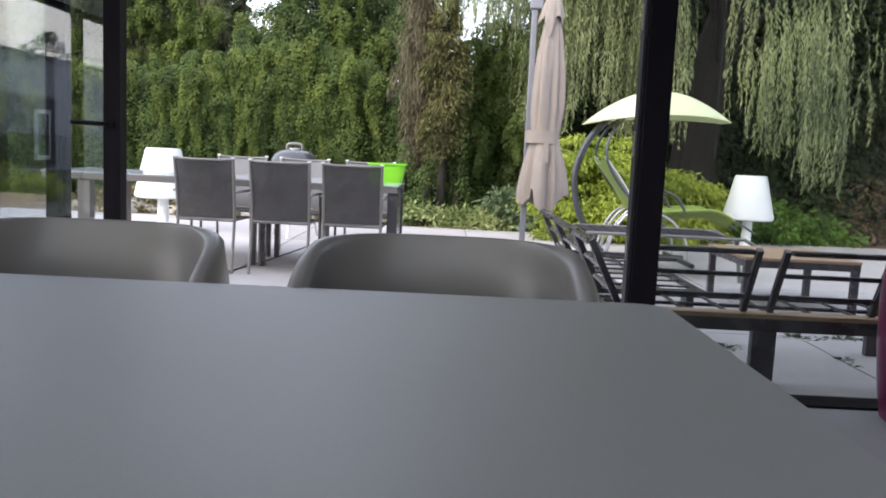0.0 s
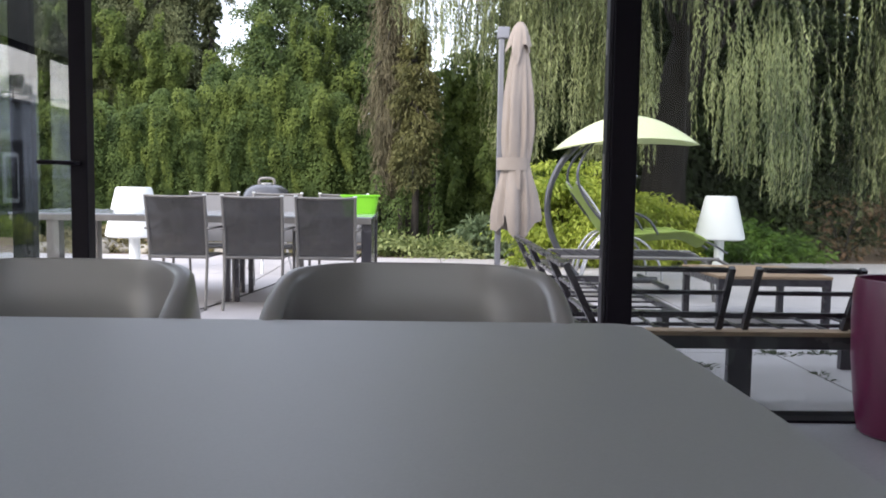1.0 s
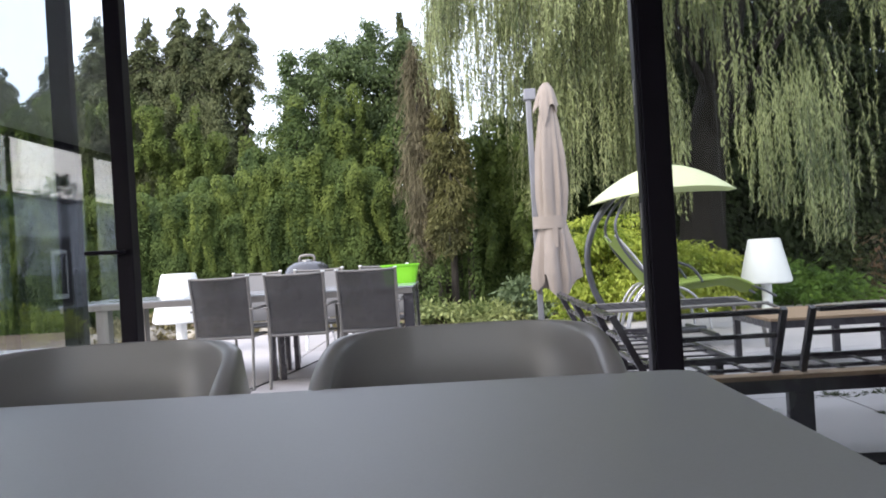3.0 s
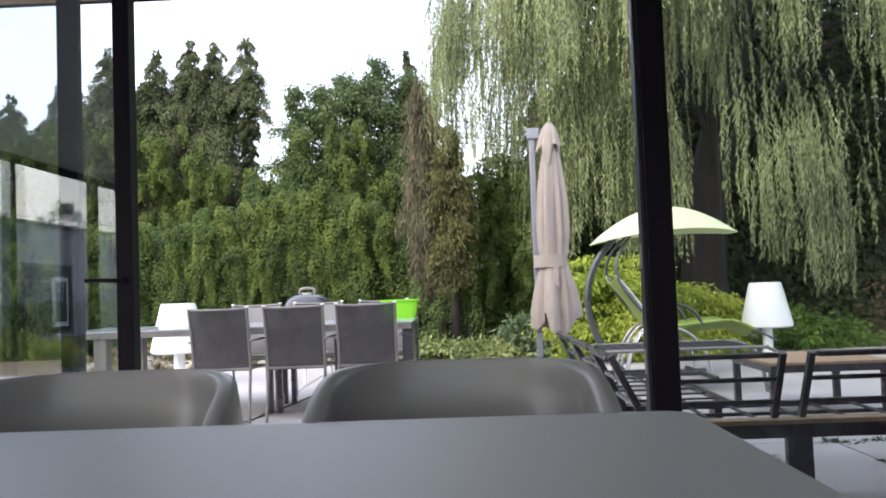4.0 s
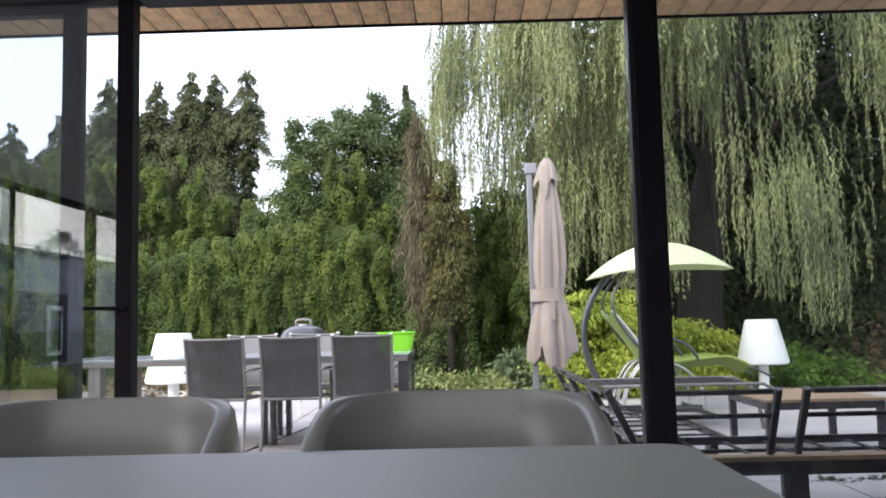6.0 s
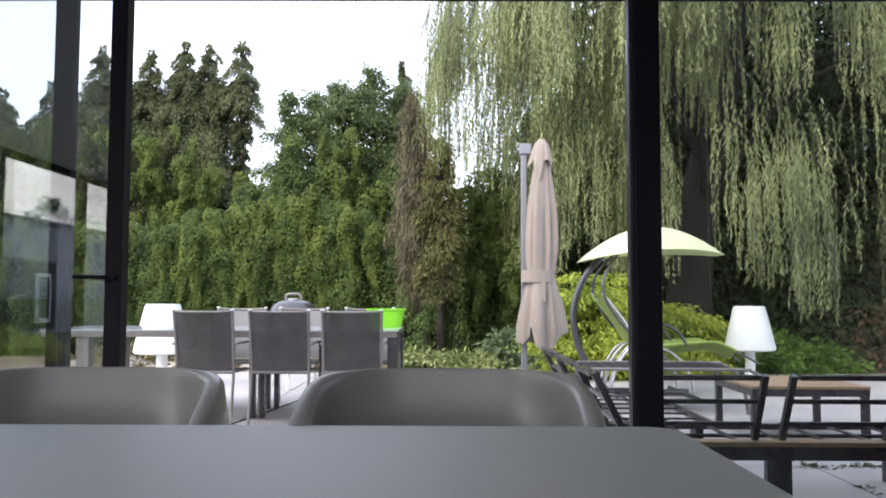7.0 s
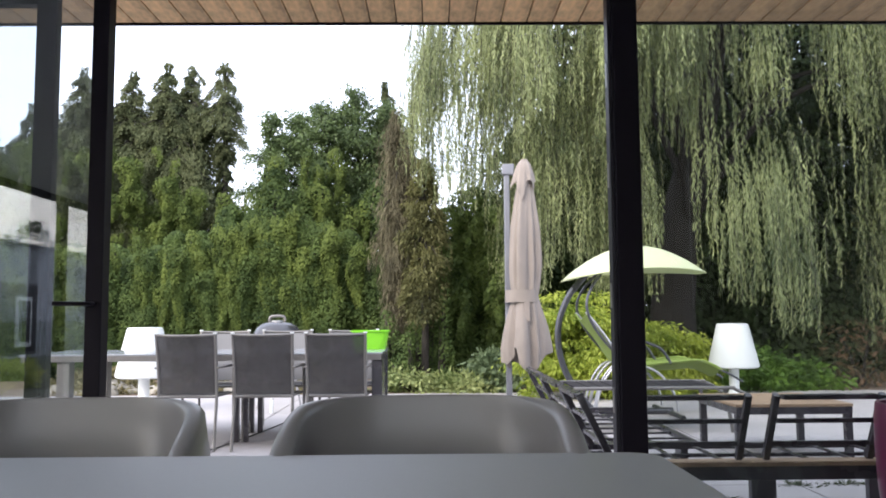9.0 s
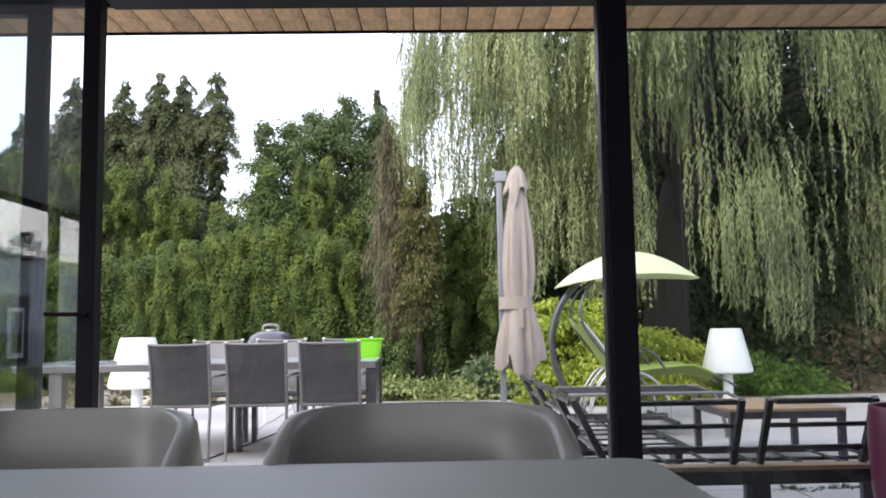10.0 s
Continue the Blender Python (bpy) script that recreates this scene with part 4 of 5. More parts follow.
def conifer(label, x, y, height, profile, material, seed, branches, per, lsize, sag, name="conifer_tree", trunk=0.12, start=0.04, strings=0.0, thin=0.30, tiers=0, loose=0.0, lift=0.25):
    """Conifer of drooping branches in loose whorls, each hung with sprays."""
    rng = np.random.default_rng(seed)
    t = thing(name, label, "conifer", x, y, -0.05)
    zs, rs = zip(*profile)
    s = start + (1 - start) * (np.arange(branches) + rng.uniform(0, 1, branches)) / branches
    if tiers:
        s = np.where(s < 0.84, np.clip((np.floor(s * tiers) + 0.5 + rng.normal(0, 0.16, branches)) / tiers, start, 0.995), s)
    a = rng.uniform(0, 2 * np.pi, branches)
    ln = np.maximum(np.interp(s, zs, rs) * rng.choice([0.5, 0.8, 1.0, 1.05, 1.25] if tiers else [0.35, 0.65, 0.95, 1.05, 1.4], branches) * rng.uniform(0.8, 1.15, branches), 0.08)
    at, along = [], []
    bm = tube([(0, 0, 0), (0.03, 0, height * 0.5), (0, 0.02, height * 0.97)], [trunk, trunk * 0.6, 0.012], 9)
    for si, ai, li in zip(s, a, ln):
        k = int(per * (0.12 + 0.88 * li / max(rs)))
        f = rng.uniform(0.05, 1.0, k) ** (0.5 if tiers else 0.75)
        rise, drop = (0.25 + (lift - 0.25) * min(1, max(0, (si - 0.5) * 4))) * li, sag * li * (1.15 - 0.7 * si)
        d = np.array((math.cos(ai), math.sin(ai)))
        wide = 0.05 + 0.17 * li * np.sin(np.pi * np.clip(f, 0.1, 1))
        off = rng.normal(0, 1, k) * wide
        hang = np.abs(rng.normal(0, 1, k)) * (0.04 + 0.24 * sag * li * 0.6)
        down = np.full(k, -0.35 - 0.5 * sag)
        if strings:
            f = (np.floor(f * 6) + 0.5 + rng.normal(0, 0.05, k)) / 6
            hang, down, off = rng.uniform(0, strings, k) * rng.uniform(0.5, 1.2), np.full(k, -2.2), off * 0.35
        px = d[0] * li * f - d[1] * off
        py = d[1] * li * f + d[0] * off
        pz = si * height + rise * f - drop * f * f - hang
        at.append(np.stack([px, py, np.maximum(pz, 0.05)], 1) + rng.normal(size=(k, 3)) * loose * rng.uniform(0.3, 1.6, (k, 1)))
        along.append(np.stack([np.full(k, d[0] * 0.6), np.full(k, d[1] * 0.6), down], 1) + rng.normal(size=(k, 3)) * 0.42)
        if li > 0.25:
            tube([(0, 0, si * height), (d[0] * li * 0.5, d[1] * li * 0.5, si * height + rise * 0.5 - drop * 0.25), (d[0] * li * 0.9, d[1] * li * 0.9, si * height + rise * 0.9 - drop * 0.81)],
                 [0.025, 0.015, 0.005], 5, bm)
    part("trunk", bm, M_BARK, t)
    leaves("crown", t, material, np.concatenate(at), np.concatenate(along), lsize, lsize * thin, rng)
    return t


# ivy-draped screen along the end of the garden
curtain("ivy_screen", "dense dark green ivy hanging over an old hedge", -13.0, 0.4, 15.5,
        ((-13, 2.5), (-8, 2.3), (-6, 2.2), (-4.6, 2.5), (-3.4, 2.9), (-1.6, 2.7), (-0.9, 2.1), (0.4, 1.9)), 11, 72, 2300, 0.050, L_IVY, 0.36, peak=2.2)
curtain("ivy_screen", "tall dark ivy climbing behind the hedge", -12.5, 0.3, 16.8,
        ((-13, 2.9), (-8, 2.7), (-5.6, 2.7), (-4.6, 2.8), (-3.8, 3.7), (-2, 4.0), (-0.8, 3.5), (0.3, 3.0)), 13, 34, 1000, 0.072, L_IVY, 0.42, peak=3.0)
drapes("bright young ivy cascading over the hedge", -12.8, -4.1, 15.15, ((-13, 2.9), (-6.6, 2.5), (-5.5, 2.65), (-4.6, 2.95), (-4.1, 3.0)), 12, 110, 2300, 0.048, L_IVY_Y, rad=(0.07, 0.22), length=(0.5, 1.8), depth=0.35, share=(0.4, 1.0))
drapes("bright young ivy cascading over the hedge", -4.0, -1.1, 15.1, ((-4.0, 3.0), (-3.3, 3.1), (-2.3, 3.15), (-1.5, 2.75), (-1.1, 2.0)), 22, 44, 2300, 0.048, L_IVY_Y, rad=(0.07, 0.24), length=(0.5, 2.0), depth=0.35, share=(0.55, 1.0))
drapes("dark ivy tongues hanging in folds over the hedge", -12.8, -1.0, 15.25, ((-13, 2.9), (-6, 2.5), (-4.3, 2.7), (-3.4, 3.1), (-1.6, 2.9), (-1.0, 2.0)), 23, 110, 2000, 0.048, L_IVY, rad=(0.10, 0.28), length=(1.0, 2.6), depth=0.35, share=(0.5, 1.0))
drapes("ivy hanging in ragged veils on the tall trees", -11.5, -5.3, 19.0, ((-11.5, 5.0), (-8, 5.4), (-6.2, 5.5), (-5.5, 4.8), (-5.3, 4.4)), 24, 85, 1500, 0.060, L_IVY_Y, rad=(0.09, 0.27), length=(0.35, 1.3), depth=0.5, share=(0.50, 1.0))
drapes("ivy hanging in ragged veils on the tall trees", -4.3, -1.3, 16.9, ((-4.3, 3.9), (-3.5, 4.5), (-2.6, 4.6), (-1.9, 5.0), (-1.3, 4.2)), 25, 30, 1500, 0.058, L_IVY_Y, rad=(0.08, 0.24), length=(0.5, 1.6), depth=0.5, share=(0.66, 1.0))
# both screens behind the willow carry its shade in their leaf colour
curtain("ivy_screen", "ivy and laurel behind the terrace, leaves darkened for shade", 0.2, 13.0, 16.2,
        ((0.2, 2.9), (0.9, 3.2), (1.6, 3.3), (2.6, 5.2), (13, 6.5)), 14, 48, 640, 0.11, L_SHADED, 0.55)
curtain("ivy_screen", "tall leafy screen behind the willow, leaves darkened for shade", 1.6, 15.0, 18.6, ((1.6, 3.8), (2.2, 6.0), (3, 8.5), (4, 10.2), (5.5, 11.5), (15, 12.0)), 17, 42, 330, 0.18, L_SHADED, 0.8)
drapes("leafy climber at the foot of the dead conifer", 0.05, 1.9, 14.7, ((0.05, 2.7), (0.4, 3.5), (0.9, 3.5), (1.4, 2.9), (1.9, 2.0)), 15, 40, 1200, 0.075, L_LAUREL, rad=(0.18, 0.34), length=(0.4, 1.0), share=(0.25, 1.0))
curtain("ivy_screen", "dark climber at the foot of the dead conifer", 0.0, 1.9, 15.0, ((0.0, 2.6), (0.5, 3.2), (1.0, 3.2), (1.4, 2.7), (1.9, 1.9)), 26, 10, 1300, 0.07, L_IVY, 0.36)

CONE = ((0.0, 0.05), (0.35, 0.25), (0.9, 0.56), (1.6, 0.76), (2.6, 0.92), (5.0, 1.05))
SLIM = ((0.0, 0.05), (0.3, 0.24), (0.8, 0.56), (1.4, 0.52), (1.9, 0.30), (2.3, 0.17), (2.9, 0.16), (3.4, 0.35), (5.0, 0.6))
for i, (x, y, h, form) in enumerate(((-8.63, 20.0, 7.25, CONE), (-7.42, 20.0, 7.16, CONE), (-6.58, 20.1, 7.40, CONE), (-6.08, 20.3, 7.36, CONE), (-5.14, 20.0, 7.36, SLIM),
                                     (-9.7, 20.4, 6.5, CONE), (-11.2, 20.2, 6.2, CONE), (-8.0, 20.6, 6.5, CONE), (-6.95, 20.8, 6.5, CONE), (-10.4, 21.0, 6.6, CONE))):
    spruce("tall dark shaggy conifer overgrown with ivy", x, y, h, 30 + i, form)
spruce("slim dark conifer tip behind the trees", -1.19, 20.5, 6.98, 40, ((0.0, 0.04), (0.4, 0.20), (1.0, 0.42), (2.0, 0.7), (4.0, 0.9)), 0.45)
BRD = ((0.0, 0.8), (0.4, 1.0), (0.65, 0.95), (0.85, 0.68), (0.95, 0.36), (1.0, 0.08))
for i, (x, y, h) in enumerate(((-2.45, 18.0, 5.85), (-1.7, 18.3, 6.3), (-1.05, 18.6, 5.95))):
    conifer("dense dark green tree behind the ivy", x, y, h, BRD, L_BROAD, 140 + i, 130, 330, 0.085, 0.55, "evergreen_tree", thin=0.45, loose=0.07, lift=0.75)
conifer("narrow green tree wrapped in ivy", -3.5, 17.6, 5.55, ((0.0, 0.8), (0.5, 0.75), (0.8, 0.5), (0.95, 0.25), (1.0, 0.05)), L_BROAD, 42, 110, 300, 0.085, 0.7, "evergreen_tree", thin=0.45, loose=0.07, lift=0.75)
conifer("bushy green tree behind the ivy", -2.95, 18.4, 5.75, ((0.0, 0.8), (0.5, 0.95), (0.8, 0.6), (0.95, 0.28), (1.0, 0.05)), L_BROAD, 47, 110, 300, 0.085, 0.6, "evergreen_tree", thin=0.45, loose=0.07, lift=0.75)
tree("broadleaf_tree", "distant rounded green tree", -19.0, 33.0, 8.2, ((0.0, 2.0), (0.4, 3.4), (0.75, 2.8), (1.0, 0.6)), L_BROAD, 43, 90, 150, 0.8, 0.30, 0.3)
tree("broadleaf_tree", "distant rounded green tree", -25.0, 34.0, 8.8, ((0.0, 2.4), (0.4, 3.6), (0.75, 3.0), (1.0, 0.6)), L_BROAD, 44, 90, 150, 0.8, 0.30, 0.3)
conifer("brown dying conifer with drooping dry branches", -0.60, 13.5, 4.62, ((0.0, 0.05), (0.25, 0.09), (0.42, 0.19), (0.58, 0.30), (0.74, 0.31), (0.9, 0.20), (1.0, 0.03)),
        L_BROWN, 45, 120, 190, 0.125, 1.35, "dead_conifer", 0.09, 0.24, strings=0.62, thin=0.10, loose=0.045)
conifer("thin olive conifer growing into the dead one", -0.14, 13.3, 3.75, ((0.0, 0.15), (0.3, 0.24), (0.6, 0.34), (0.85, 0.26), (1.0, 0.05)),
        L_OLIVE, 48, 90, 230, 0.085, 1.2, "conifer_tree", 0.07, 0.36, thin=0.26, loose=0.03, tiers=12)
curtain("ivy_screen", "green shoots climbing the dead conifer", -0.95, 0.15, 13.3, ((-0.95, 1.6), (-0.4, 0.8), (0.0, 2.4), (0.15, 2.9)), 46, 7, 380, 0.055, L_IVY, 0.16, 1.0)


def willow():
    """Weeping willow: trunk, arching limbs, and a dome of hanging strands of narrow leaves."""
    rng = np.random.default_rng(7)
    cx, cy, rx, ry, top = 5.0, 14.0, 5.15, 3.7, 9.2
    t = thing("weeping_willow", "large weeping willow with long hanging strands", "willow tree", cx, cy, -0.05)
    bm = tube([(-0.85, 0.2, 0), (-0.83, 0.2, 1.2), (-0.72, 0.2, 2.5), (-0.42, 0.2, 3.7), (-0.1, 0, 5.0), (0.2, 0, 6.5)], [0.46, 0.38, 0.36, 0.30, 0.18, 0.06], 14)
    for i in range(17):
        a = 2 * math.pi * i / 17 + rng.uniform(-0.2, 0.2)
        z0 = rng.uniform(2.4, 5.5)
        d = np.array((math.cos(a) * rx, math.sin(a) * ry, 0)) * rng.uniform(0.65, 0.92)
        b0 = np.array((-0.5, 0.1, z0))
        tube(spline([b0, b0 + d * 0.35 + (0, 0, 1.8), b0 + d * 0.75 + (0, 0, 2.3), b0 + d + (0, 0, 1.6)], 5), [0.075 - 0.0043 * k for k in range(16)], 8, bm)
    part("trunk", bm, M_BARK, t, "dark furrowed trunk and limbs")
    # a dense roof of leaves above the view, added to shade the inner strands
    k = 42000
    ra, rq = rng.uniform(0, 2 * np.pi, k), rng.uniform(0, 0.60, k) ** 0.5
    roof = np.stack([rx * rq * np.cos(ra), ry * rq * np.sin(ra), top * (0.50 + 0.50 * np.sqrt(1 - rq ** 2.6)) + rng.uniform(-0.2, 0.5, k)], 1)
    roof = roof[roof[:, 2] > 7.0]
    # boughs arch out of the dome and each carries a row of hanging strands
    at, along, out = [], [], []
    twig_b = bmesh.new()
    hung = []
    for i in range(230):
        a = rng.uniform(math.pi * 0.97, math.pi * 2.03) if rng.random() < 0.92 else rng.uniform(0, math.pi)
        q = rng.uniform(0.25, 1.0) ** 0.5
        turn, reach = a + rng.normal(0, 0.7), rng.uniform(0.5, 1.5)
        high, many = rng.uniform(0, 1) ** 0.85, rng.integers(6, 13)
        for k in range(many):
            f = (k + rng.uniform(0, 1)) / many
            bx = rx * q * math.cos(a) + reach * f * math.cos(turn) * 0.8
            by = ry * q * math.sin(a) + reach * f * math.sin(turn) * 0.8
            hung.append((a, q, bx + rng.normal(0, 0.06), by + rng.normal(0, 0.06), high, f))
    for i in range(420):
        a = rng.uniform(math.pi * 0.97, math.pi * 2.03) if rng.random() < 0.85 else rng.uniform(0, math.pi)
        q = rng.uniform(0.25, 1.0) ** 0.5
        hung.append((a, q, rx * q * math.cos(a), ry * q * math.sin(a), max(0, rng.uniform(-0.2, 1)) ** 0.75, 0.0))
    for a, q, bx, by, high, f in hung:
        wx, wy = cx + bx, cy + by
        u = wx * 12 / wy
        if u < -0.28 or (u < 0.95 and rng.random() < (0.2 if u < 0.25 else 0.5)) or (u > 4.7 and by < -1.8 and rng.random() < 0.3):
            continue
        crown = top * (0.50 + 0.50 * math.sqrt(max(0, 1 - q ** 2.6)))
        low = np.interp(u, [-0.3, 0.3, 0.95, 1.2, 1.9, 2.1, 2.6, 3.28, 3.38, 3.88, 3.97, 4.6, 5.2, 6.5, 10], [3.2, 2.6, 2.2, 1.4, 1.4, 1.7, 1.2, 1.1, 3.3, 3.3, 1.2, 1.2, 0.75, 0.55, 0.4])
        ln = rng.uniform(0.6, 2.0)
        if u > 3.3 and high < 0.42 and by < -1.4 and rng.random() < (0.72 if u < 4.9 else 0.45):
            continue
        zb = low + max(0.0, (crown - low - 0.4) * high ** 1.1 - 0.9 * f * f) + abs(rng.normal(0, 0.18))
        zt = min(zb + ln, crown + 0.3)
        for s in range(rng.integers(4, 8)):
            sx, sy = bx + rng.normal(0, 0.06), by + rng.normal(0, 0.06)
            z1, z0 = zt + rng.normal(0, 0.15), zb + abs(rng.normal(0, 0.30))
            if z1 - z0 < 0.3:
                continue
            k = int((z1 - z0) / 0.026)
            z = np.linspace(z1, z0, k) + rng.normal(0, 0.008, k)
            g = (z1 - z) / (z1 - z0)
            g0 = a + rng.normal(0, 0.8)
            bow = rng.uniform(0.08, 0.34) * (1 - np.exp(-5 * g))
            wob = 0.035 * np.sin(z * rng.uniform(1.2, 2.8) + rng.uniform(0, 6))
            px, py = sx + bow * math.cos(g0) + wob, sy + bow * math.sin(g0) + wob * 0.6
            at.append(np.stack([px, py, z], 1))
            h = rng.uniform(0, 2 * np.pi, k)
            along.append(np.stack([np.cos(h) * 0.5, np.sin(h) * 0.5, np.full(k, -1.0)], 1))
            out.append(np.stack([np.cos(h) * 0.6 + math.cos(a) * 0.7, np.sin(h) * 0.6 + math.sin(a) * 0.7, np.full(k, 0.5)], 1))
            if s < 2:
                tube([(px[j], py[j], z[j]) for j in np.linspace(0, k - 1, 4).astype(int)], 0.004, 3, twig_b)
    tagged(part("branchwork", twig_b, M_BARK, t, "thin hanging twigs"), kind="stuff")
    leaves("crown", t, L_WILLOW, np.concatenate(at), np.concatenate(along), 0.078, 0.0165, rng, "hanging strands of narrow grey-green leaves", face=np.concatenate(out), tilt=0.7)
    leaves("crown_shade_roof", t, L_WILLOW, roof, rng.normal(size=roof.shape) + (0, 0, -0.6), 0.17, 0.06, rng)
    return t


willow()
solid("rope", tube(spline([(3.74, 11.72, 1.15), (3.72, 11.70, 2.4), (3.73, 11.71, 3.6), (3.76, 11.74, 4.9)], 5), 0.006, 6), M_WIRE, "thin grey rope hanging from a willow limb", "rope")


def shrub(name, label, x, y, w, h, material, seed, count, per, lsize, droop=0.3, depth=None, category="shrub", csize=0.16, flat=0.6):
    rng = np.random.default_rng(seed)
    t = thing(name, label, category, x, y, -0.05)
    d = depth or w
    a, q, s = rng.uniform(0, 2 * np.pi, count), rng.uniform(0, 1, count) ** 0.5, rng.uniform(0.1, 1, count)
    wide = np.sqrt(np.clip(1 - (s - 0.35) ** 2 / 0.5, 0.05, 1))
    cen = np.stack([w / 2 * q * wide * np.cos(a), d / 2 * q * wide * np.sin(a), h * s * (0.75 + 0.25 * rng.uniform(0, 1, count))], 1)
    rad = np.stack([csize * rng.uniform(0.6, 1.3, count)] * 3, 1) * np.array((1.25, 1.25, flat))
    at, along = clumps(rng, cen, rad, per, droop)
    at[:, 2] = np.maximum(at[:, 2], 0.03)
    bm = bmesh.new()
    for c in cen[:14]:
        tube([(0, 0, 0), tuple(c * np.array((0.4, 0.4, 0.55))), tuple(c)], [0.02, 0.012, 0.005], 5, bm)
    tagged(part("branchwork", bm, M_BARK, t), kind="stuff")
    leaves("foliage", t, material, at, along, lsize, lsize * (0.33 if material is L_GOLD else 0.42), rng)
    return t


shrub("golden_shrub", "bright yellow-green feathery garden shrub", 1.85, 10.6, 1.35, 1.40, L_GOLD, 60, 120, 250, 0.072, 0.75, 1.0, csize=0.20, flat=0.32)
shrub("golden_shrub", "bright yellow-green feathery garden shrub", 3.0, 11.05, 1.45, 1.0, L_GOLD, 61, 105, 250, 0.072, 0.75, 0.9, csize=0.20, flat=0.32)
shrub("grey_shrub", "soft grey-green shrub at the terrace edge", 0.95, 11.9, 0.75, 0.60, L_GREY, 62, 40, 110, 0.09)
shrub("low_plant", "pale variegated plants along the terrace edge", -0.25, 11.75, 1.1, 0.28, L_PALE, 63, 26, 80, 0.085)
shrub("low_plant", "pale variegated plants along the terrace edge", 0.45, 11.7, 0.8, 0.25, L_PALE, 64, 18, 80, 0.085)
shrub("green_shrub", "low fresh green shrubs behind the lamp", 4.5, 11.75, 1.3, 0.56, L_SHRUB, 65, 44, 100, 0.095)
shrub("green_shrub", "low fresh green shrubs behind the terrace", 5.35, 11.8, 0.8, 0.36, L_SHRUB, 66, 22, 90, 0.095)
shrub("red_shrub", "loose shrub with reddish autumn leaves", 6.25, 12.0, 0.95, 1.0, L_RED, 67, 24, 20, 0.11, csize=0.22)
shrub("red_shrub", "loose shrub with reddish autumn leaves", 7.3, 12.3, 1.4, 1.05, L_RED, 68, 34, 24, 0.10, csize=0.24)
shrub("low_plant", "dry brownish plants in the garden bed", -3.6, 12.1, 1.5, 0.22, L_DRY, 69, 30, 60, 0.09)
shrub("low_plant", "dry straw-coloured plants in the garden bed", -4.9, 12.0, 1.4, 0.3, L_DRY, 70, 40, 70, 0.09)
shrub("low_plant", "pale dry plants in the garden bed", -1.9, 12.0, 1.4, 0.25, L_DRY, 71, 40, 70, 0.09)
shrub("golden_shrub", "yellow-green low hedge outside the side windows", -6.9, -4.0, 1.0, 0.62, L_GOLD, 72, 90, 110, 0.11, 0.3, 6.0)

rng = random.Random(21)
for i in range(22):
    s = rng.uniform(0.09, 0.24)
    bm = bmesh.new()
    bmesh.ops.create_icosphere(bm, subdivisions=2, radius=s)
    for v in bm.verts:
        v.co *= 1 + 0.35 * noise.noise(v.co * 6 + Vector((i * 7, 0, 0)))
        v.co.z *= 0.65
    st = solid("garden_stone", bm, M_STONE, "rounded pale field stone in the bed", "stone", group="stones in the bed", smooth=True)
    st.location = (-5.6 + 3.4 * i / 22 + rng.uniform(-0.1, 0.1), 11.62 + rng.uniform(-0.08, 0.35), s * 0.35 - 0.05)

# weeds in the slab joints
def weed(x, y, seed, size):
    r = np.random.default_rng(seed)
    t = thing("weed", "small green weed growing in a slab joint", "weed", x, y, -0.008, group="weeds in the joints")
    k = 44
    a = r.uniform(0, 2 * np.pi, k)
    along = np.stack([np.cos(a), np.sin(a), r.uniform(0.1, 0.6, k)], 1)
    at = np.stack([np.cos(a) * 0.012, np.sin(a) * 0.012, np.full(k, 0.004)], 1)
    at[k // 2:, :2] += r.normal(0, size * 0.4, (k - k // 2, 2))
    leaves("blades", t, L_WEED, at, along, size * 0.5, size * 0.10, r)


for i, (x, y, s) in enumerate(((2.23, 5.13, 0.11), (2.27, 5.1, 0.08), (2.45, 5.13, 0.06), (2.55, 5.14, 0.10), (2.62, 5.12, 0.07), (2.72, 5.13, 0.06), (2.85, 5.13, 0.08),
                               (2.27, 4.55, 0.07), (2.26, 4.42, 0.05), (1.60, 4.75, 0.11), (1.66, 4.72, 0.09), (-1.75, 5.13, 0.05), (0.25, 6.2, 0.05))):
    weed(x, y, 200 + i, s)

solid("cable", tube(spline([(-1.92, 6.42, 0.006), (-1.80, 6.58, 0.006), (-1.66, 7.2, 0.006), (-1.52, 8.1, 0.006), (-1.45, 8.7, 0.006)], 8), 0.005, 8), M_WIRE,
      "dark cable lying on the terrace", "cable")
solid("cable_plug", box(-1.86, -1.78, 6.50, 6.56, 0.0, 0.05, 0.012), M_BLACK, "black plug of the cable on the terrace", "plug")

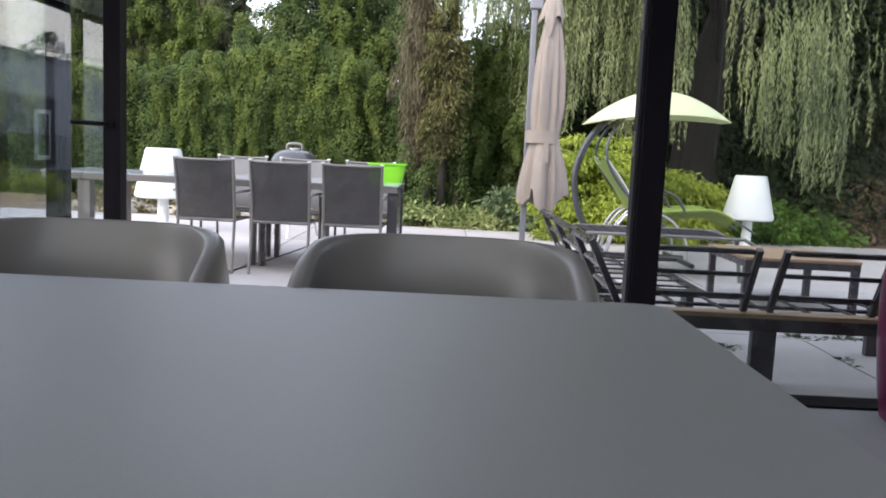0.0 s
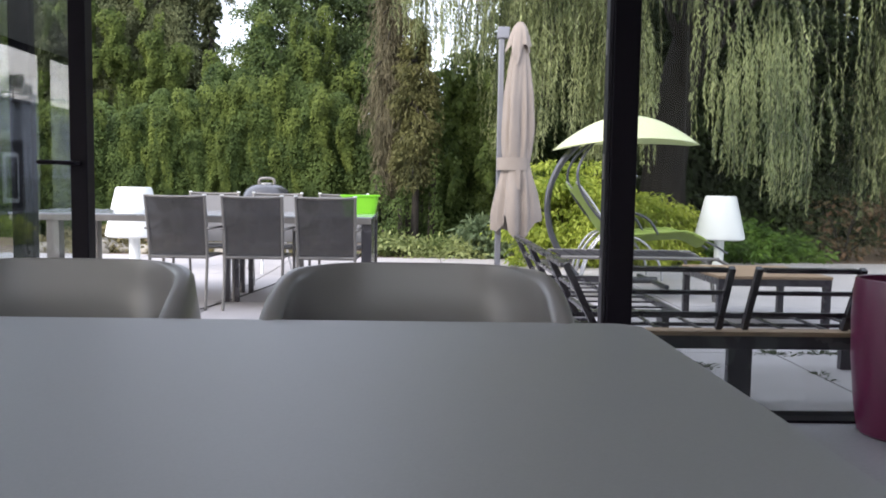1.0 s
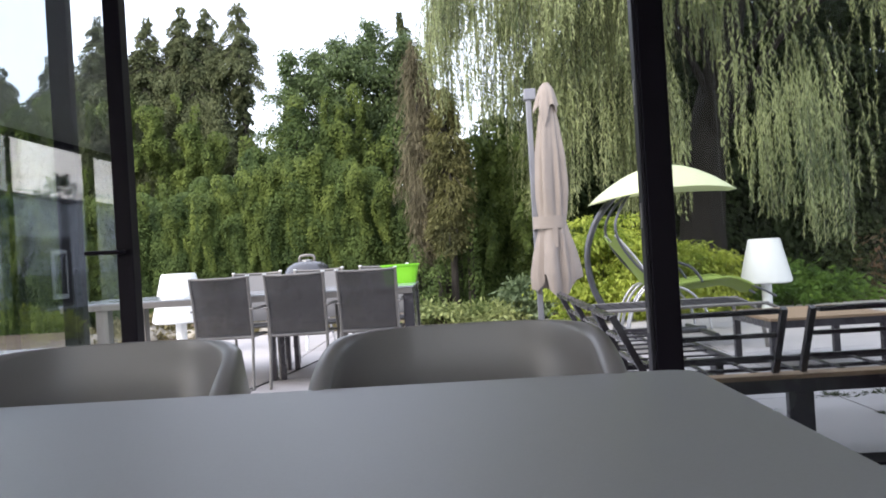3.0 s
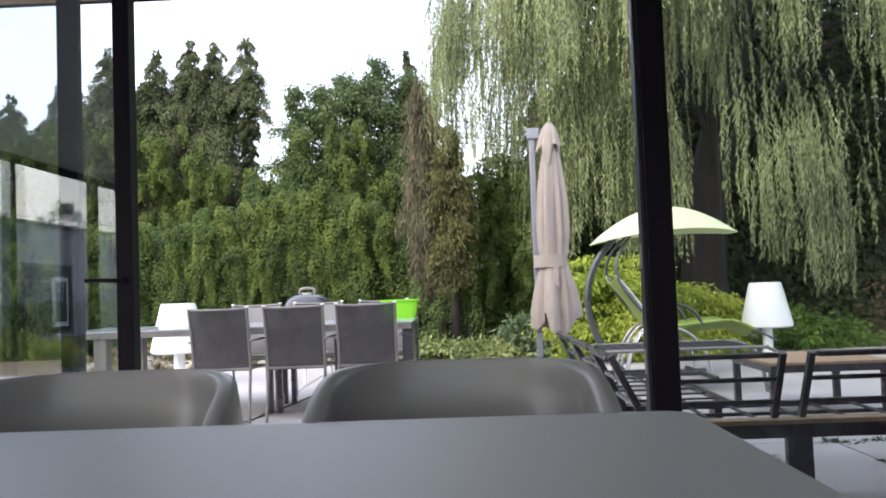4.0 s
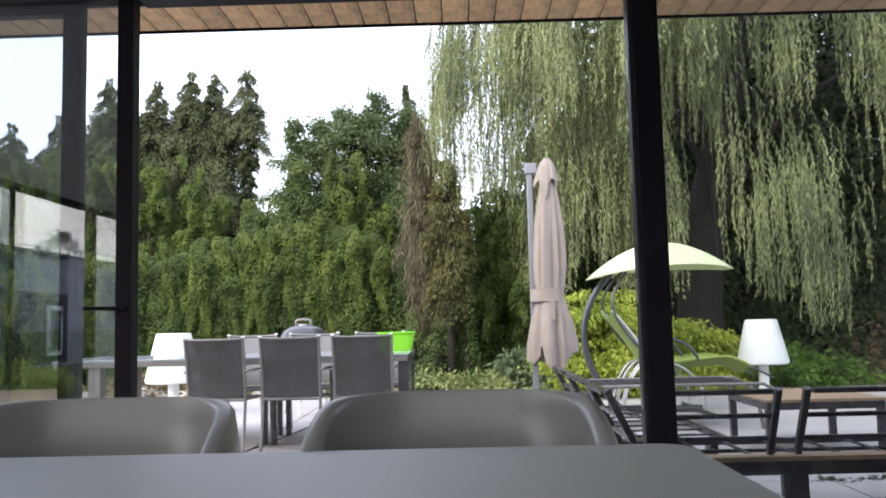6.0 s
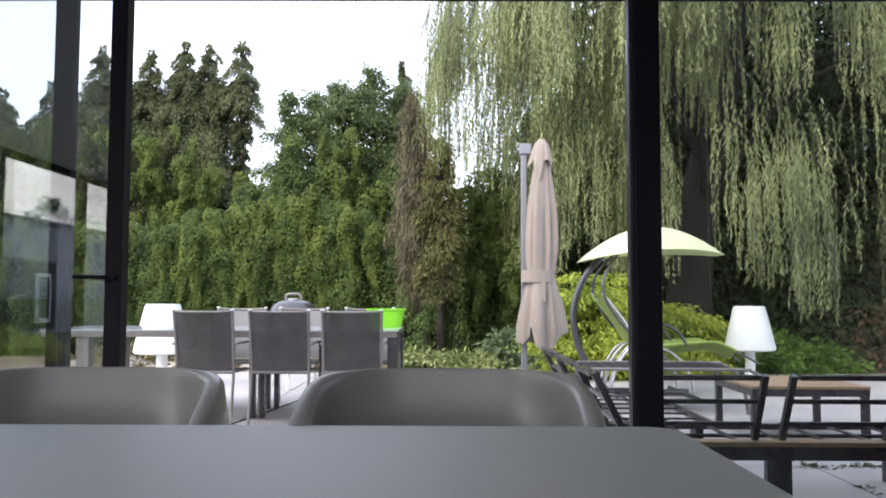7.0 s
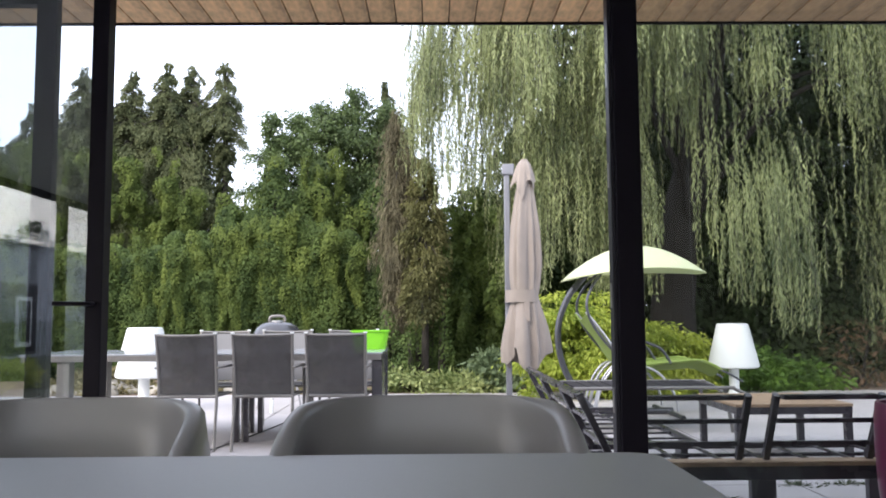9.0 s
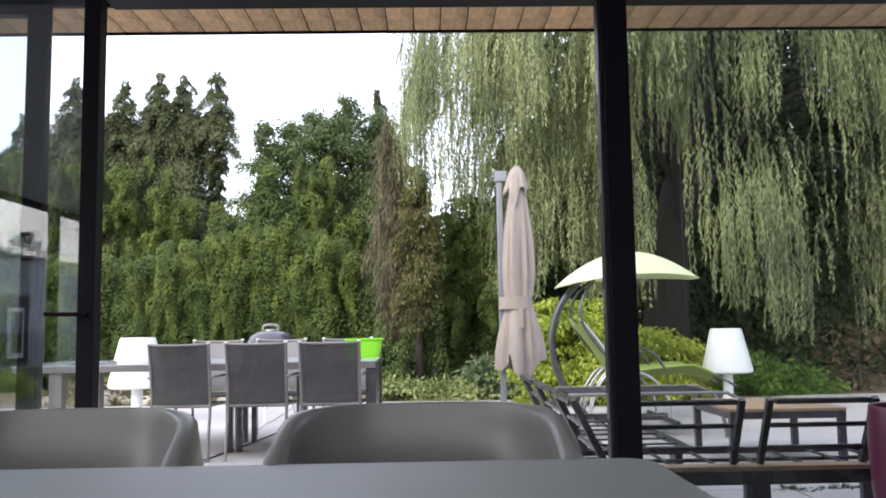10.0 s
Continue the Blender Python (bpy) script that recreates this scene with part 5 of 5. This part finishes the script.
# ---- neighbouring wing, mirrored in the panes ----
house = thing("house", "pale grey flat-roofed neighbouring house", "house", -12.0, -18.0)
part("wall", box(-3.4, 0, -14, 9, -0.1, 3.18), M_HOUSE, house)
part("roof", box(-3.5, 0.12, -14.1, 9.15, 3.181, 3.30, 0.01), M_ROOF, house, "dark flat roof edge")
for y0, y1, z0, z1 in ((0.35, 3.9, 0.05, 2.12), (-8.5, -5.5, 0.6, 1.9), (4.6, 6.9, 0.6, 1.9)):
    wn_ = part("window", box(0.001, 0.05, y0, y1, z0, z1, 0.005), M_ROOF, house, "dark framed window")
    part("pane", box(0.051, 0.058, y0 + 0.08, y1 - 0.08, z0 + 0.08, z1 - 0.08), M_PANE, wn_)
part("door", box(0.060, 0.12, 0.80, 1.70, 0.28, 1.73, 0.02), M_WHITE, house, "white framed door")
part("door_panel", box(0.1205, 0.13, 0.93, 1.57, 0.42, 1.61, 0.01), M_PANE, house)
tree("broadleaf_tree", "small tree above the neighbouring roof", -17.3, -28.0, 5.3, ((0.0, 0.6), (0.5, 1.3), (0.8, 1.0), (1.0, 0.2)), L_BROAD, 80, 50, 70, 0.35, 0.15, 0.3)
utility = thing("utility_pole", "wooden utility pole carrying two thin cables", "utility pole")
part("pole", tube([(-25.5, -30, -0.1), (-25.5, -30, 6.3)], [0.14, 0.10], 10), M_BARK, utility)
for z in (5.6, 6.1):
    part("power_line", tube([(-26, -60, z + 0.6), (-25.5, -30, z - 0.3), (-25, 0, z + 0.4), (-24.5, 30, z + 1.0)], 0.02, 5), M_WIRE, utility, "thin overhead cable")

# ---- terrace slabs ----
xs = [-9.0, -7.75, -5.75, -3.75, -1.75, 0.25, 2.25, 4.25, 6.25, 8.25, 9.0]
yl = [3.78, 5.13, 7.13, 9.13, 11.13, 11.42]
for a, b in zip(xs, xs[1:]):
    for c, d in zip(yl, yl[1:]):
        part("slab", box(a + 0.006, b - 0.006, c + 0.006, d - 0.006, -0.0075, 0.0, 0.003), M_PATIO, patio)
